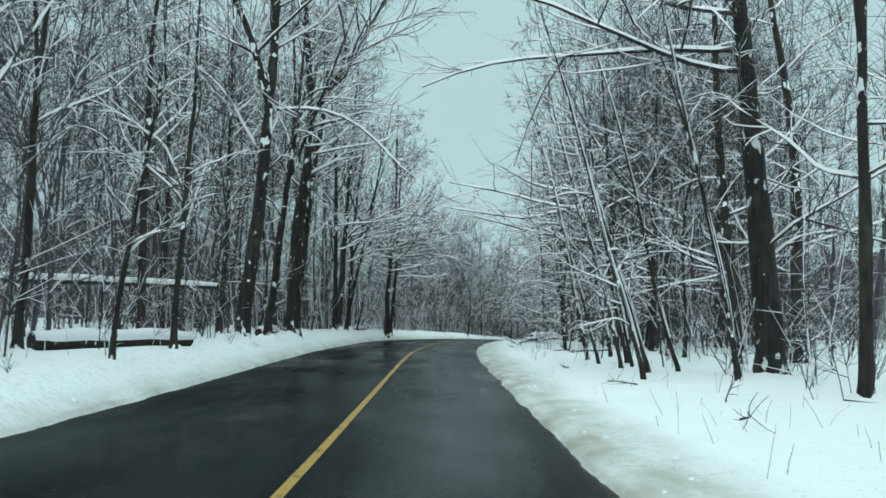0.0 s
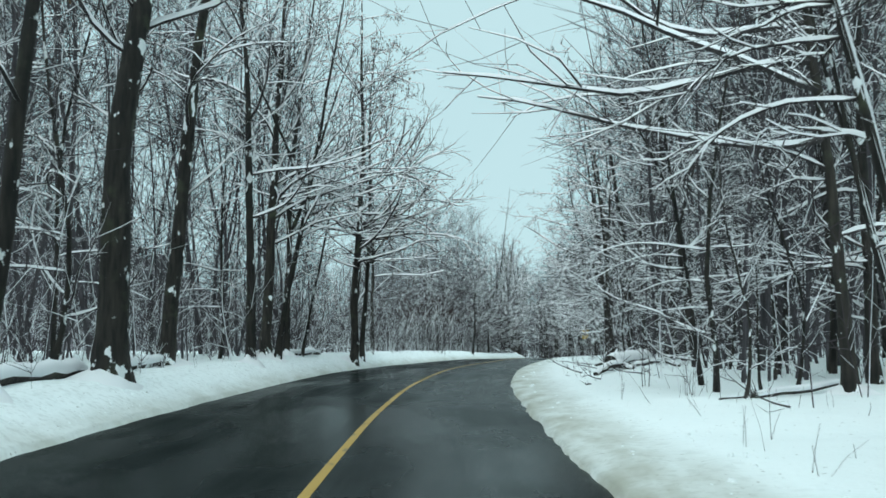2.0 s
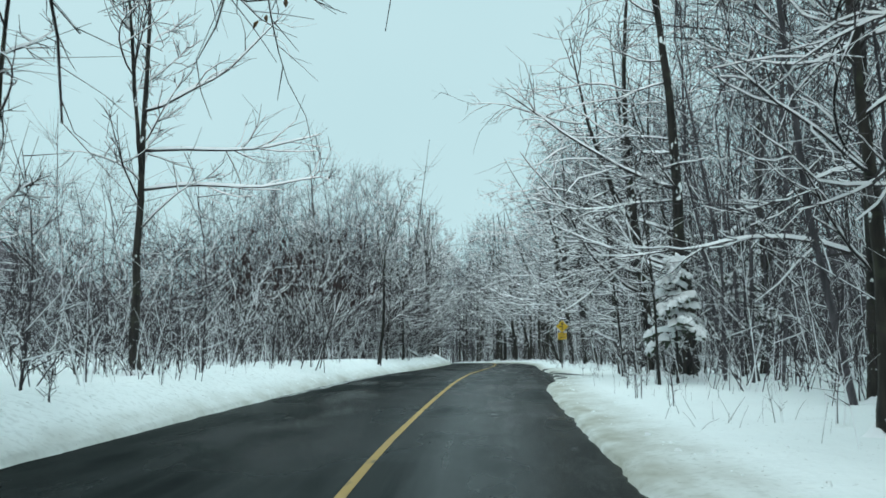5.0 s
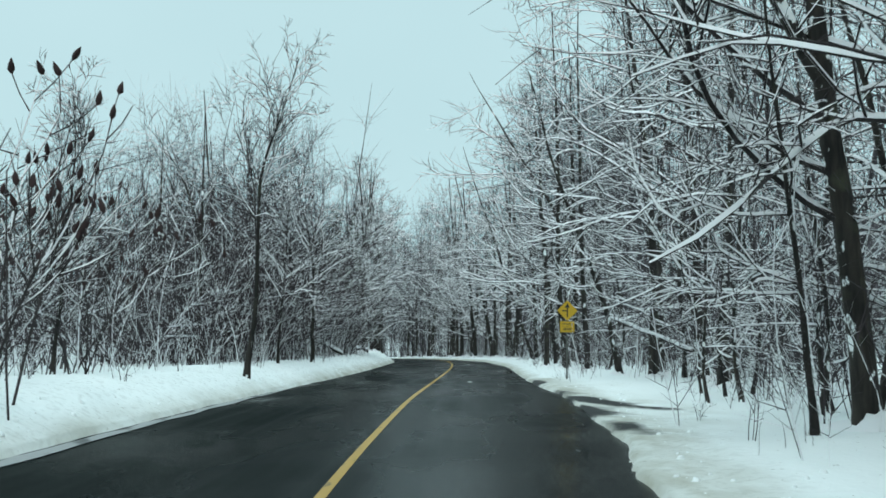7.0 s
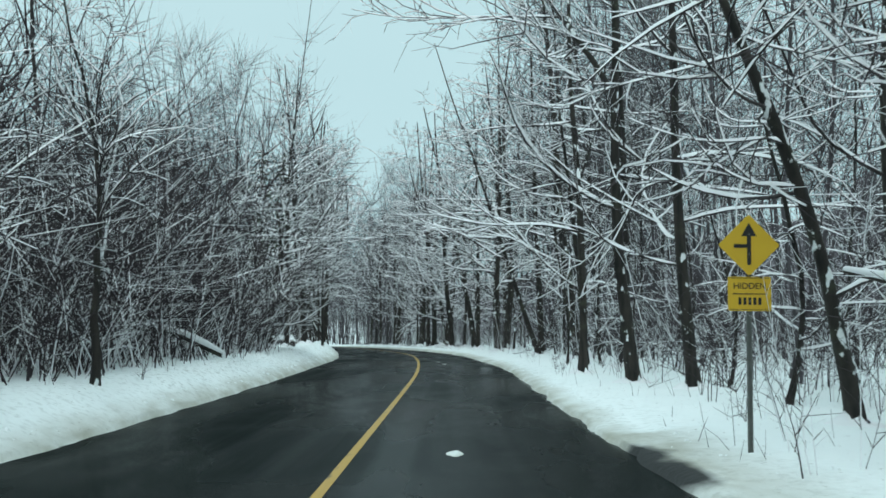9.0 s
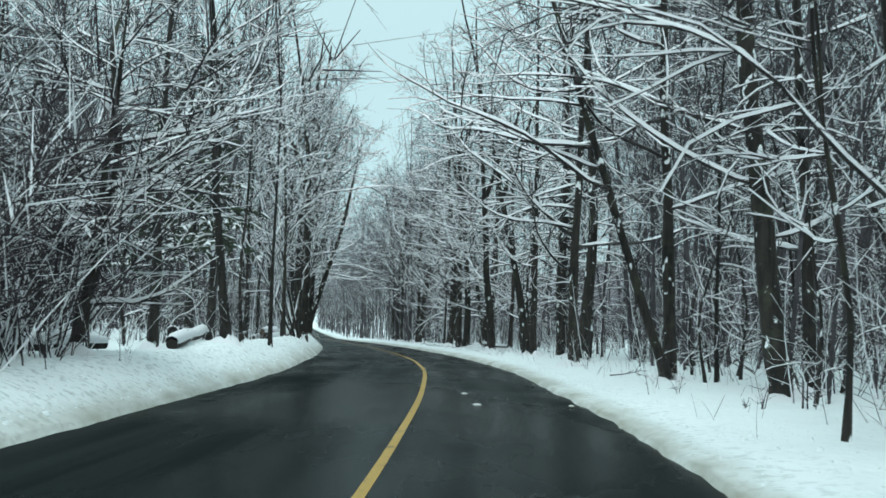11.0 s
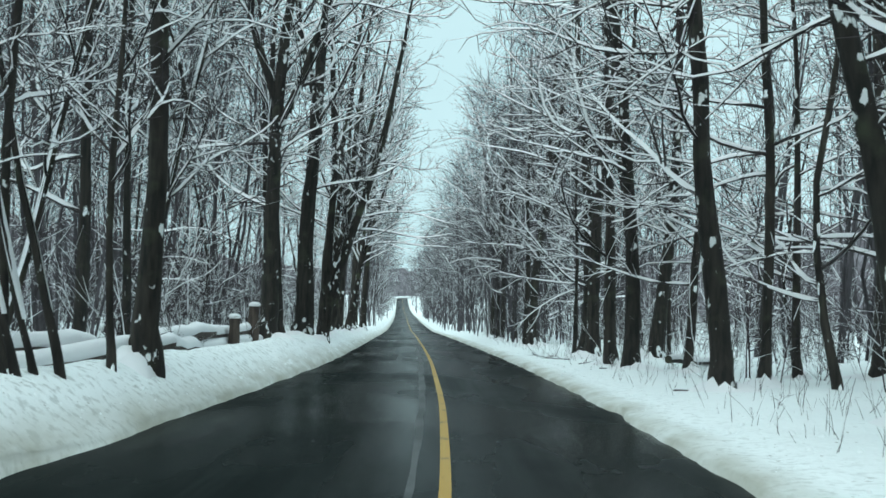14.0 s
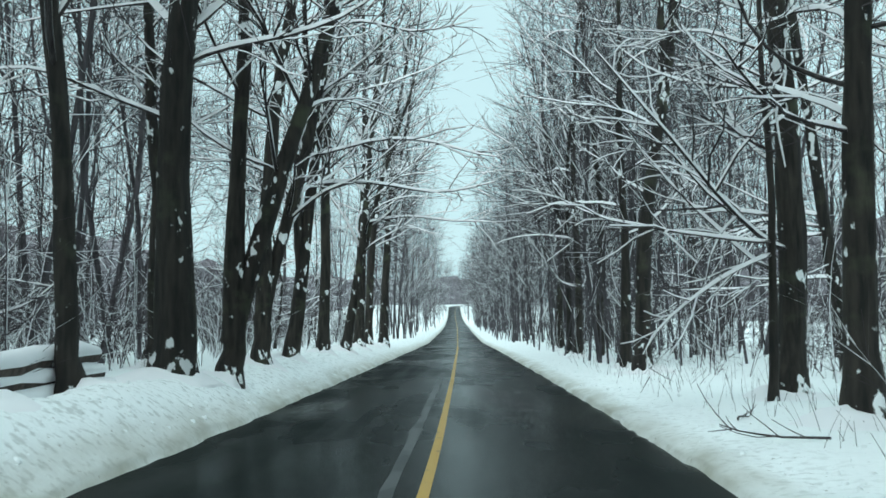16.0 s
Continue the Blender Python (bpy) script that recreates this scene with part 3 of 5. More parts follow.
def build_ground():
    ys = np.concatenate([np.arange(-60, -4, 4.0), np.arange(-4, 208, 0.25), np.arange(208, 215, 0.5), np.arange(215, 330, 2.5), np.arange(330, 901, 10.0)])
    outer = [0.0, 0.05, 0.12, 0.22, 0.35, 0.5, 0.65, 0.8, 1.0, 1.2, 1.45, 1.75, 2.1, 2.6, 3.2, 4, 5, 6.5, 8.5, 11, 14, 18, 24, 32, 45, 65, 100, 180, 400, 1500]
    verts, grit, wet, churn = [], [], [], []
    for y in ys:
        ragged = 0.10 * noise2(0, y, 0.5, 1) + 0.05 * noise2(0, y, 1.3, 2) + 0.03 * noise2(0, y, 3.0, 3)
        el, er = left_edge(y) + ragged, right_edge(y) + 0.14 * noise2(4, y, 0.5, 7) + 0.06 * noise2(4, y, 1.3, 8) + 0.04 * noise2(4, y, 3.0, 9)
        row = [(el - d, d) for d in reversed(outer)] + [(el + 0.3, -1), (er - 0.3, -1)] + [(er + d, d) for d in outer]
        for off, d in row:
            h = bank(y, off) if d > 0 else -0.06
            verts.append((line_x(y) + off, y, rise(y) + h))
            near = max(0.0, 1 - d / (1.3 if off > 0 and y < 112 else 0.55)) if d >= 0 else 1.0
            strong = 1.0 if off > 0 and y < 112 else (0.85 if y > 112 or off > 0 else 0.6)
            mud, soaked = 0.0, 0.0
            if off > 0 and d >= 0:
                mud = max(0, 1 - d / 3.2) * math.exp(-((y - 97) / 6.0) ** 2) * (0.75 + 1.2 * noise2(off, y * 0.5, 1.1, 6))
                for o, c, w, ln, skew in TURNOUT:
                    soaked = max(soaked, 0.66 * math.exp(-((off - o - skew * (y - c)) / w) ** 2 - ((y - c) / ln) ** 2))
            grit.append(min(1, max(1.25 * near ** 0.8 * strong, mud)))
            wet.append(soaked)
            churn.append(max(0.0, min(1.0, (2.4 - d) / 0.8)) * (0.5 if y < 120 else 1.0) if off < 0 else max(0.0, min(1.0, 1.6 - d)) * 0.7)
    cols = 2 * len(outer) + 2
    idx = np.arange(len(verts)).reshape(len(ys), cols)
    q = np.stack([idx[:-1, :-1], idx[:-1, 1:], idx[1:, 1:], idx[1:, :-1]], -1).reshape(-1, 4)
    me = raw_mesh("ground", np.array(verts), q, np.zeros(len(q), np.int32), [SNOW])
    a = me.attributes.new("grit", "FLOAT", "POINT")
    a.data.foreach_set("value", np.array(grit, np.float32))
    a = me.attributes.new("churn", "FLOAT", "POINT")
    a.data.foreach_set("value", np.array(churn, np.float32))
    a = me.attributes.new("wet", "FLOAT", "POINT")
    a.data.foreach_set("value", np.array(wet, np.float32))
    tagged(new("ground", me), "snow-covered verge and forest floor with ploughed dirty edges", "ground", kind="structure")


def strip(name, y0, y1, step, left, right, lift, material, offsets=9):
    """A sheet that follows the road between two offsets from the line, with UVs in metres."""
    ys = np.arange(y0, y1 + 0.01, step)
    v, uv = [], []
    for y in ys:
        a, b = left(y), right(y)
        for k in range(offsets):
            o = a + (b - a) * k / (offsets - 1)
            v.append((line_x(y) + o, y, rise(y) - 0.012 * abs(o + 0.4) + lift))
            uv.append((o, y))
    idx = np.arange(len(v)).reshape(len(ys), offsets)
    q = np.stack([idx[:-1, :-1], idx[:-1, 1:], idx[1:, 1:], idx[1:, :-1]], -1).reshape(-1, 4)
    me = raw_mesh(name, np.array(v), q, np.zeros(len(q), np.int32), [material])
    layer = me.uv_layers.new(name="UVMap")
    layer.data.foreach_set("uv", np.array(uv, np.float32)[q.ravel()].ravel())
    return me


build_ground()
tagged(new("road", strip("road", -60, 900, 2.0, lambda y: left_edge(y) - 0.35, lambda y: right_edge(y) + 0.35, 0.0, ASPHALT, 13)),
       "dark wet asphalt two-lane road with tyre streaks", "road", kind="structure")
tagged(new("road_marking", strip("road_marking", -60, 700, 1.0, lambda y: -0.055, lambda y: 0.055, 0.005, YELLOW, 3)),
       "worn solid yellow centre line", "road marking", kind="structure")
tagged(new("salt_streak", strip("salt_streak", 155, 205, 1.0, lambda y: -0.30 - min(1, (y - 155) / 18) * (0.12 - 0.1 * noise2(0, y, 0.5)), lambda y: -0.28 + min(1, (y - 155) / 18) * 0.06 * noise2(3, y, 0.7), 0.004, SLUSH, 3)),
       "grey slush streak beside the centre line", "slush", kind="structure")
tagged(new("slush_berm", strip("slush_berm", 82, 108, 0.5, lambda y: left_edge(y) + 0.08 + 0.10 * noise2(1, y, 0.9), lambda y: left_edge(y) + 0.08 + (0.26 + 0.16 * noise2(7, y, 0.5)) * min(1.0, (y - 81) / 5, (108 - y) / 9), 0.012, BERM, 3)),
       "low grey slush berm at the road edge", "slush", kind="structure")

# ---- the trees along the road: y, offset from the line, trunk radius, height, lean across, lean along ----
TREES_A = [(17.8, 9.3, 0.15, 16, 0, 0), (19.4, -5.3, 0.06, 9, 0.12, 0), (22.9, 6.3, 0.06, 9, -0.3, 0), (23.4, 8.7, 0.08, 11, -0.2, 0),
           (24.9, -5.6, 0.09, 13, 0.03, 0), (25.4, 10.15, 0.4, 21, -0.083, 0), (32.6, -5.46, 0.27, 21, 0.072, 0), (30.6, 6.5, 0.05, 9, -0.3, 0),
           (33.2, 11.7, 0.24, 18, -0.085, 0), (37.7, -5.6, 0.17, 15, 0.1, 0), (33.2, 6.5, 0.07, 11, -0.22, 0), (36.2, 14.9, 0.3, 20, -0.018, 0)]
TREES_B = [(36.8, 7.9, 0.07, 9, -0.2, 0), (42.8, -5.49, 0.33, 21, 0.052, 0), (42, 9.11, 0.15, 14, -0.06, 0), (45.2, 7.02, 0.06, 10, -0.12, 0),
           (46.1, 11.32, 0.17, 15, 0, 0), (50.1, 15.53, 0.26, 18, 0, 0), (52.6, 8.45, 0.09, 10, -0.1, 0), (53.7, -5.45, 0.17, 15, -0.018, 0),
           (57.2, -5.97, 0.21, 16, 0.039, 0), (58.8, 6.48, 0.09, 10, -0.06, 0), (61.7, 13.5, 0.25, 17, -0.117, 0), (64.4, 7.51, 0.13, 14, -0.05, 0)]
TREES_C = [(65.3, -4.59, 0.18, 16, 0.045, 0), (67.7, -4.78, 0.13, 15, 0.06, 0), (69.1, 6.62, 0.11, 13, -0.04, 0), (66.5, 9.62, 0.2, 17, -0.03, 0),
           (72, 8.71, 0.12, 15, -0.02, 0), (76, 9.48, 0.17, 17, 0, 0), (83.3, 6.15, 0.045, 7, -0.05, 0), (84.9, 7.3, 0.22, 18, -0.04, 0),
           (89.8, 5.97, 0.05, 8, -0.1, 0), (90.8, 7.17, 0.19, 17, -0.1, 0), (90.5, 8.77, 0.15, 17, -0.09, 0), (93.8, 9.17, 0.07, 11, 0, 0)]
TREES_D = [(98.7, -7.22, 0.05, 6, 0.05, 0), (103.1, 8.5, 0.18, 16, 0.053, 0), (106.1, 8.72, 0.16, 18, -0.05, 0), (104.6, -4.79, 0.085, 8.8, 0.06, 0),
           (110.8, 6.74, 0.12, 11, -0.3, 0), (113.7, 8.86, 0.13, 16, 0, 0), (112.1, -5.55, 0.05, 6.5, 0.05, 0), (117.5, -5.33, 0.08, 7.5, 0, 0),
           (118.4, 6.48, 0.14, 16, -0.05, 0), (121.5, 5.76, 0.16, 17, -0.06, 0), (126.2, 5.09, 0.13, 16, -0.02, 0), (128.5, 6.86, 0.2, 18, 0, 0)]
TREES_E = [(132.5, 5.5, 0.05, 9, -0.08, 0), (138.9, 7.06, 0.24, 19, -0.12, 0), (140.4, -6.47, 0.16, 10, 0.06, 0), (144.2, 7.31, 0.06, 12, 0, 0),
           (143.7, -6.09, 0.11, 13, 0, 0), (144.7, 6.21, 0.17, 18, -0.04, 0), (149.7, -5.73, 0.15, 15, -0.105, 0), (151.5, 4.85, 0.17, 18, 0.01, 0),
           (151.1, -5.55, 0.06, 11, 0, 0), (153.6, -5, 0.07, 12, 0, 0), (143.9, 6.03, 0.13, 15, -0.36, 0), (162, -5.27, 0.08, 14, -0.027, 0)]
TREES_F = [(165.1, 5.83, 0.2, 17, -0.2, 0), (165.6, -5.52, 0.07, 13, 0.01, 0), (164.3, 7.29, 0.27, 20, 0, 0), (168.5, -4.62, 0.2, 18, 0, 0),
           (171.1, 5.22, 0.22, 18, -0.08, 0), (172.5, 6.47, 0.12, 18, 0, 0), (174.1, -7.74, 0.15, 18, 0, 0), (175.5, 8.36, 0.11, 15, 0, 0),
           (176.1, 10.66, 0.34, 20, 0, 0), (178.2, 5.08, 0.22, 19, -0.046, 0), (177.2, 6.25, 0.12, 16, 0.05, 0), (185.2, 7.42, 0.25, 19, 0.1, 0)]
TREES_G = [(181.1, 5.16, 0.18, 18, -0.02, 0), (185.4, 5.41, 0.24, 19, 0.04, 0), (183.1, -5.12, 0.28, 20, 0.03, 0), (191.2, -4.18, 0.22, 19, 0.045, 0),
           (188.9, 5.39, 0.08, 13, 0, 0), (189.6, -4.72, 0.36, 21, 0.033, 0), (189.9, 6.01, 0.27, 18, -0.006, 0), (186.3, -5.16, 0.18, 18, -0.063, 0),
           (196.4, -4.67, 0.22, 19, 0.08, 0), (198.7, 5.11, 0.25, 18, 0.1, 0), (196.1, -7.27, 0.22, 18, 0, 0), (201.9, 5.18, 0.16, 17, 0, 0)]
TREES_H = [(200.5, -4.7, 0.22, 19, 0.13, 0), (206.5, -4.6, 0.22, 19, 0.03, 0), (212, -4.5, 0.2, 18, 0.14, 0), (218, -4.6, 0.26, 19, 0.05, 0),
           (207, 5.2, 0.14, 17, 0, 0), (212, 5, 0.18, 17, 0, 0), (59.5, -5.89, 0.14, 16, 0.03, 0), (60.5, -5.56, 0.06, 10, 0.2, 0),
           (71.5, -6.09, 0.06, 10, 0.08, 0), (48.5, -7.57, 0.2, 18, 0.05, 0), (40.5, -8.2, 0.12, 16, 0.02, 0), (28.5, -7.6, 0.14, 16, -0.02, 0)]
TREES_I = [(22, -8.4, 0.12, 15, 0.02, 0), (16, -6.8, 0.1, 14, 0.04, 0), (25.1, 6.9, 0.06, 10, -0.32, 0), (27.9, 6.7, 0.06, 11, -0.28, 0),
           (29.4, 7.3, 0.05, 10, -0.25, 0), (31.7, 7.6, 0.07, 12, -0.2, 0), (26.4, 8, 0.06, 11, -0.26, 0), (161.7, 5.29, 0.15, 17, 0, 0),
           (156.1, 6.07, 0.24, 19, 0.033, 0), (169.7, -5.32, 0.06, 10, 0.22, 0), (167.2, -6.52, 0.06, 11, 0.25, 0), (224, -4.7, 0.24, 18, 0.08, 0)]
TREES_J = [(229, -4.3, 0.28, 19, 0.05, 0), (217, 5.3, 0.17, 18, 0, 0), (224, 5.6, 0.2, 18, 0, 0), (112, -8.25, 0.08, 9, 0, 0),
           (118.5, -11.82, 0.09, 9.5, 0.02, 0), (165.1, -4.85, 0.045, 8, -0.27, 0), (164.5, -4.9, 0.045, 7.5, -0.55, 0), (164.6, -4.85, 0.05, 8.5, -0.33, 0),
           (50.4, -6.95, 0.25, 18, 0.079, 0), (57, -5.53, 0.12, 14, 0.19, 0), (108.6, 7.53, 0.17, 17, -0.025, 0), (140.6, 8.32, 0.15, 17, -0.05, 0)]
TREES_K = [(131.6, 6.11, 0.1, 14, -0.098, 0), (197, 9.92, 0.2, 17, -0.13, 0), (175.5, -7.14, 0.11, 16, -0.02, 0), (81.5, -7.4, 0.13, 12, 0, 0)]
TREES_L = [(165.5, -4.7, 0.055, 10, -0.24, 0), (167.2, -4.7, 0.06, 12, 0, 0)]

BIG = "tall bare forest tree with dark bark and snowy limbs"
SLIM = "slender bare young tree with snow-lined twigs"
taken = []


LOW = {}  # low boughs of single trees, by place in the rows above: height, way, length
LOW.update({
    5: [(8.3, -1, -0.5, -0.28, 9.4), (8.9, -1, -0.3, -0.2, 9.0), (9.9, -1, -0.2, 0.05, 8.0), (4.6, -1, 0.2, -0.05, 3.4), (3.6, -1, -0.2, -0.15, 2.6)],
    13: [(8.2, 0.9, 0.3, 0.25, 6.0), (6.6, -0.8, -0.5, 0.3, 5.0), (9.5, 1, -0.4, 0.2, 6.5)],
    6: [(4.2, -1, -0.2, 0.1, 4.0), (8.0, 1, 0.3, 0.3, 6.0)],
    14: [(6.0, -1, -0.62, -0.12, 9.0), (5.4, -1, -0.35, -0.12, 7.8), (5.0, -1, -0.1, -0.1, 7.0), (7.4, -1, 0.1, 0.0, 7.0), (6.6, -1, -0.3, -0.06, 7.8)],
    24: [(5.4, 1, -0.3, 0.1, 5.0), (6.6, 1, 0.2, 0.15, 5.5), (4.2, -1, -0.2, 0.2, 4.0), (7.6, 1, -0.1, 0.3, 5.0)],
})
LOW.update({
    25: [(4.5, 1, -0.2, 0.35, 4.6), (6.0, 1, 0.1, 0.2, 5.0)],
    31: [(4.6, -1, -0.2, 0.3, 6.0), (5.8, -1, -0.1, 0.25, 6.2), (3.4, -1, 0.2, 0.1, 4.0)],
    33: [(2.9, -1, 0.1, 0.45, 6.2), (3.6, -1, 0.4, 0.25, 5.4), (4.4, -1, -0.3, 0.3, 6.0), (2.2, -0.8, -0.6, -0.1, 3.0)],
    34: [(4.0, -1, -0.1, 0.4, 6.0), (5.2, -1, 0.3, 0.35, 6.0)],
    37: [(6.4, -1, -0.2, 0.2, 5.4), (7.2, -1, 0.3, 0.2, 5.4)],
    90: [(5.5, 1, -0.2, 0.2, 5.0), (7.0, 1, 0.2, 0.3, 5.0)],
})
LOW.update({
    91: [(4.6, 1, -0.1, 0.25, 4.6), (6.2, 1, 0.3, 0.3, 5.0), (3.4, 0.9, -0.5, 0.3, 4.0)],
    19: [(4.6, 1, 0.1, 0.3, 4.0), (6.0, 1, 0.4, 0.35, 4.5)],
    20: [(4.0, 1, 0.2, 0.3, 4.4), (5.6, 1, -0.1, 0.3, 5.0)],
    38: [(5.4, -1, 0.2, 0.25, 5.4), (7.0, -1, -0.1, 0.2, 6.0)],
    44: [(2.6, -1, -0.1, 0.2, 4.5), (3.6, -1, 0.1, 0.3, 5.4)],
    45: [(3.0, -1, -0.2, 0.25, 5.0), (4.2, -1, 0.2, 0.3, 5.4), (2.2, -1, 0.0, 0.05, 4.0)],
})
LOW.update({
    49: [(3.4, -1, -0.2, 0.15, 4.8), (4.0, -1, 0.25, 0.25, 5.4), (5.0, -1, -0.1, 0.3, 5.6), (3.0, 0.9, -0.4, 0.1, 3.6)],
    50: [(2.4, 1, -0.2, 0.5, 4.0), (3.2, 1, 0.1, 0.3, 4.4), (4.0, 1, -0.3, 0.25, 4.8), (2.8, -1, -0.2, 0.3, 4.0)],
    53: [(3.6, -1, -0.1, 0.25, 5.0), (4.8, -1, 0.1, 0.35, 5.4), (5.6, -1, -0.3, 0.3, 5.0)],
    55: [(3.0, -1, -0.1, 0.2, 3.6), (4.4, -1, 0.1, 0.3, 5.0)],
    58: [(4.6, -1, -0.3, 0.15, 6.0), (5.6, -1, 0.2, 0.2, 6.2)],
    64: [(5.2, -1, -0.1, 0.1, 4.6)],
})
LOW.update({
    74: [(5.2, -1, -0.5, 0.1, 4.6), (4.2, -1, -0.4, 0.05, 4.0), (3.4, -1, -0.1, 0.15, 4.4), (6.2, -1, 0.1, 0.1, 5.0)],
    66: [(3.2, -1, -0.3, 0.2, 4.0), (4.4, -1, 0.1, 0.15, 4.4)],
    80: [(4.8, -1, -0.4, 0.3, 4.4), (6.0, -1, -0.1, 0.3, 4.6)],
    77: [(4.4, -0.8, -0.6, 0.2, 3.6), (5.5, 1, -0.2, 0.5, 4.5)],
    123: [(4.6, 1, -0.1, 0.12, 4.6), (5.6, 1, 0.1, 0.05, 4.8), (6.6, 1, -0.2, 0.1, 4.4)],
    84: [(5.0, 1, 0.1, 0.25, 5.5), (4.2, 1, 0.6, 0.3, 5.0)],
    86: [(5.2, 1, 0.2, 0.2, 6.0)],
})


FAN = (36, 39, 42, 43, 109, 110)  # slender trees with steep limbs on the open stretch
GRAND = (6, 13, 19, 20, 24, 25, 33, 34, 37, 38, 44, 45, 49, 53, 55, 58, 77)


STEMS = {6: [(8.2, -0.3, 0.0, 9.0)], 13: [(9.8, 0.5, -0.2, 8.0)], 74: [(6.6, 0.5, 0.0, 9.0), (7.4, -0.4, 0.0, 8.0)], 64: [(7.8, 0.35, 0.0, 8.0)], 75: [(0.7, 0.2, 0.0, 15.0)], 77: [(9.0, -0.35, 0.0, 8.0)],
         80: [(1.0, 0.16, 0.1, 13.0)], 84: [(2.5, -0.12, 0.0, 12.0)], 86: [(1.6, 0.2, 0.0, 12.0)], 73: [(6.0, 0.3, 0.1, 9.0)], 90: [(4.5, 0.45, 0.0, 8.0)], 33: [(5.0, -0.45, 0.2, 8.0)]}


AGAIN = {38: 777, 60: 778, 103: 779, 37: 780}  # other seeds of growth


def place_tree(k, y, off, r, h, lean_x, lean_y):
    side = -1.0 if off > 0 else 1.0
    small = r < 0.10
    wall = off > 0 and 44 < y < 84
    grand = k in GRAND
    sweep = off > 0 and 84 < y < 205
    shape = tree_shape(AGAIN.get(k, 100 + k), h, r, limbs=24 if wall else 10 if k in (31, 33, 49, 53, 58) else 15 if sweep and y < 140 else 18 if sweep else 24 if off < 0 and y > 160 and not small else 26 if grand else 13 if small else 17, subs=11 if wall or sweep or off < 0 and y > 160 else 11 if grand else 7 if small else 9, twigs=3, thick=0.8 if sweep and y < 140 else 1.15 if grand else 1.0,
                       first=0.06 if wall else 0.13 if off > 0 else (0.2 if small else 0.26), spread=(60, 96) if wall or off > 0 and y > 80 else (48, 88) if off > 0 else (26, 62),
                       reach=0.29 if sweep and y > 168 else 0.37 if sweep else 0.36 if grand else 0.27 if small else 0.31, verge=abs(off) - 3.0, lean=(lean_x, lean_y), toward=np.array([side * (0.9 if sweep and y < 140 else 0.5 if sweep else 0.35), -0.05, 0.0]),
                       fork=0.0 if k % 3 or k in STEMS else 0.42, rise=0.12 if sweep else 0.3 if off > 0 else 0.4, snow=0.03 if small else 0.042,
                       leaves=260 if k in (24, 25, 13) else 0, boughs=LOW.get(k, ()), stems=STEMS.get(k, ()), cheap=small and abs(off) > 7.2 or y > 203 or abs(off) > 12)
    if k in FAN:
        shape = tree_shape(100 + k, h, r, limbs=24, subs=10, twigs=3, first=0.28, spread=(20, 42), reach=0.46, lean=(lean_x, lean_y), rise=0.35, snow=0.02, crook=0.014)
    if k == 24:
        shape = tree_shape(124, h, r, limbs=30, subs=13, twigs=4, first=0.26, spread=(50, 92), reach=0.42, lean=(lean_x, lean_y), rise=0.15, snow=0.036, leaves=260, crook=0.008, thick=1.7, verge=abs(off) - 3.0, boughs=LOW[24])
    if k == 50:
        shape = tree_shape(150, 7.0, 0.15, limbs=26, subs=11, twigs=4, first=0.12, spread=(45, 100), reach=0.62, lean=(0.14, 0), toward=np.array([0.3, -0.2, 0.0]),
                           fork=0.18, rise=0.35, snow=0.06, crook=0.03, thick=1.7, verge=3.4, boughs=LOW[50])
    root = tree(shape, Matrix.Translation(on_ground(off, y)), SLIM if small else BIG)
    if r > 0.1 and abs(off) < 11:
        part("snow_drift", foot_snow(off, y, 1.25 * r, 900 + k), root, "white snow drifted up round the foot")
    taken.append((line_x(y) + off, y))


for k, row in enumerate(TREES_A + TREES_B + TREES_C + TREES_D + TREES_E + TREES_F + TREES_G + TREES_H + TREES_I + TREES_J + TREES_K + TREES_L):
    place_tree(k, *row)

# ---- the forest behind them: prototypes, then copies ----
rng = np.random.default_rng(7)
KINDS = [
    tree_shape(11, 18, 0.12, limbs=16, subs=9, twigs=3, first=0.3, spread=(25, 60), reach=0.30, sides=7, crook=0.010, cheap=True),
    tree_shape(12, 18, 0.10, limbs=16, subs=9, twigs=3, first=0.3, spread=(20, 50), reach=0.30, sides=7, rise=0.5, crook=0.010, cheap=True),
    tree_shape(13, 15, 0.08, limbs=15, subs=9, twigs=3, first=0.2, spread=(25, 70), reach=0.29, sides=6, crook=0.013, cheap=True),
    tree_shape(14, 12, 0.08, limbs=18, subs=7, twigs=3, first=0.10, spread=(60, 95), reach=0.27, rise=0.12, snow=0.036, sides=6, crook=0.015, cheap=True),
    tree_shape(15, 16, 0.17, limbs=15, subs=8, twigs=3, first=0.3, reach=0.30, fork=0.3, sides=8, crook=0.010, cheap=True),
    tree_shape(16, 9, 0.06, limbs=17, subs=7, twigs=3, first=0.08, spread=(55, 92), reach=0.32, rise=0.15, snow=0.034, sides=5, crook=0.018, cheap=True),
    tree_shape(17, 14, 0.07, limbs=14, subs=8, twigs=3, first=0.3, reach=0.28, spread=(25, 65), lean=(0.15, 0.05), sides=6, crook=0.014, cheap=True),
]


def free(x, y, gap):
    return all((x - a) ** 2 + (y - b) ** 2 > gap * gap for a, b in taken)


def open_side(y, off):
    """The stretch with low growth on one side of the road."""
    return off < 0 and 76 < y < 137


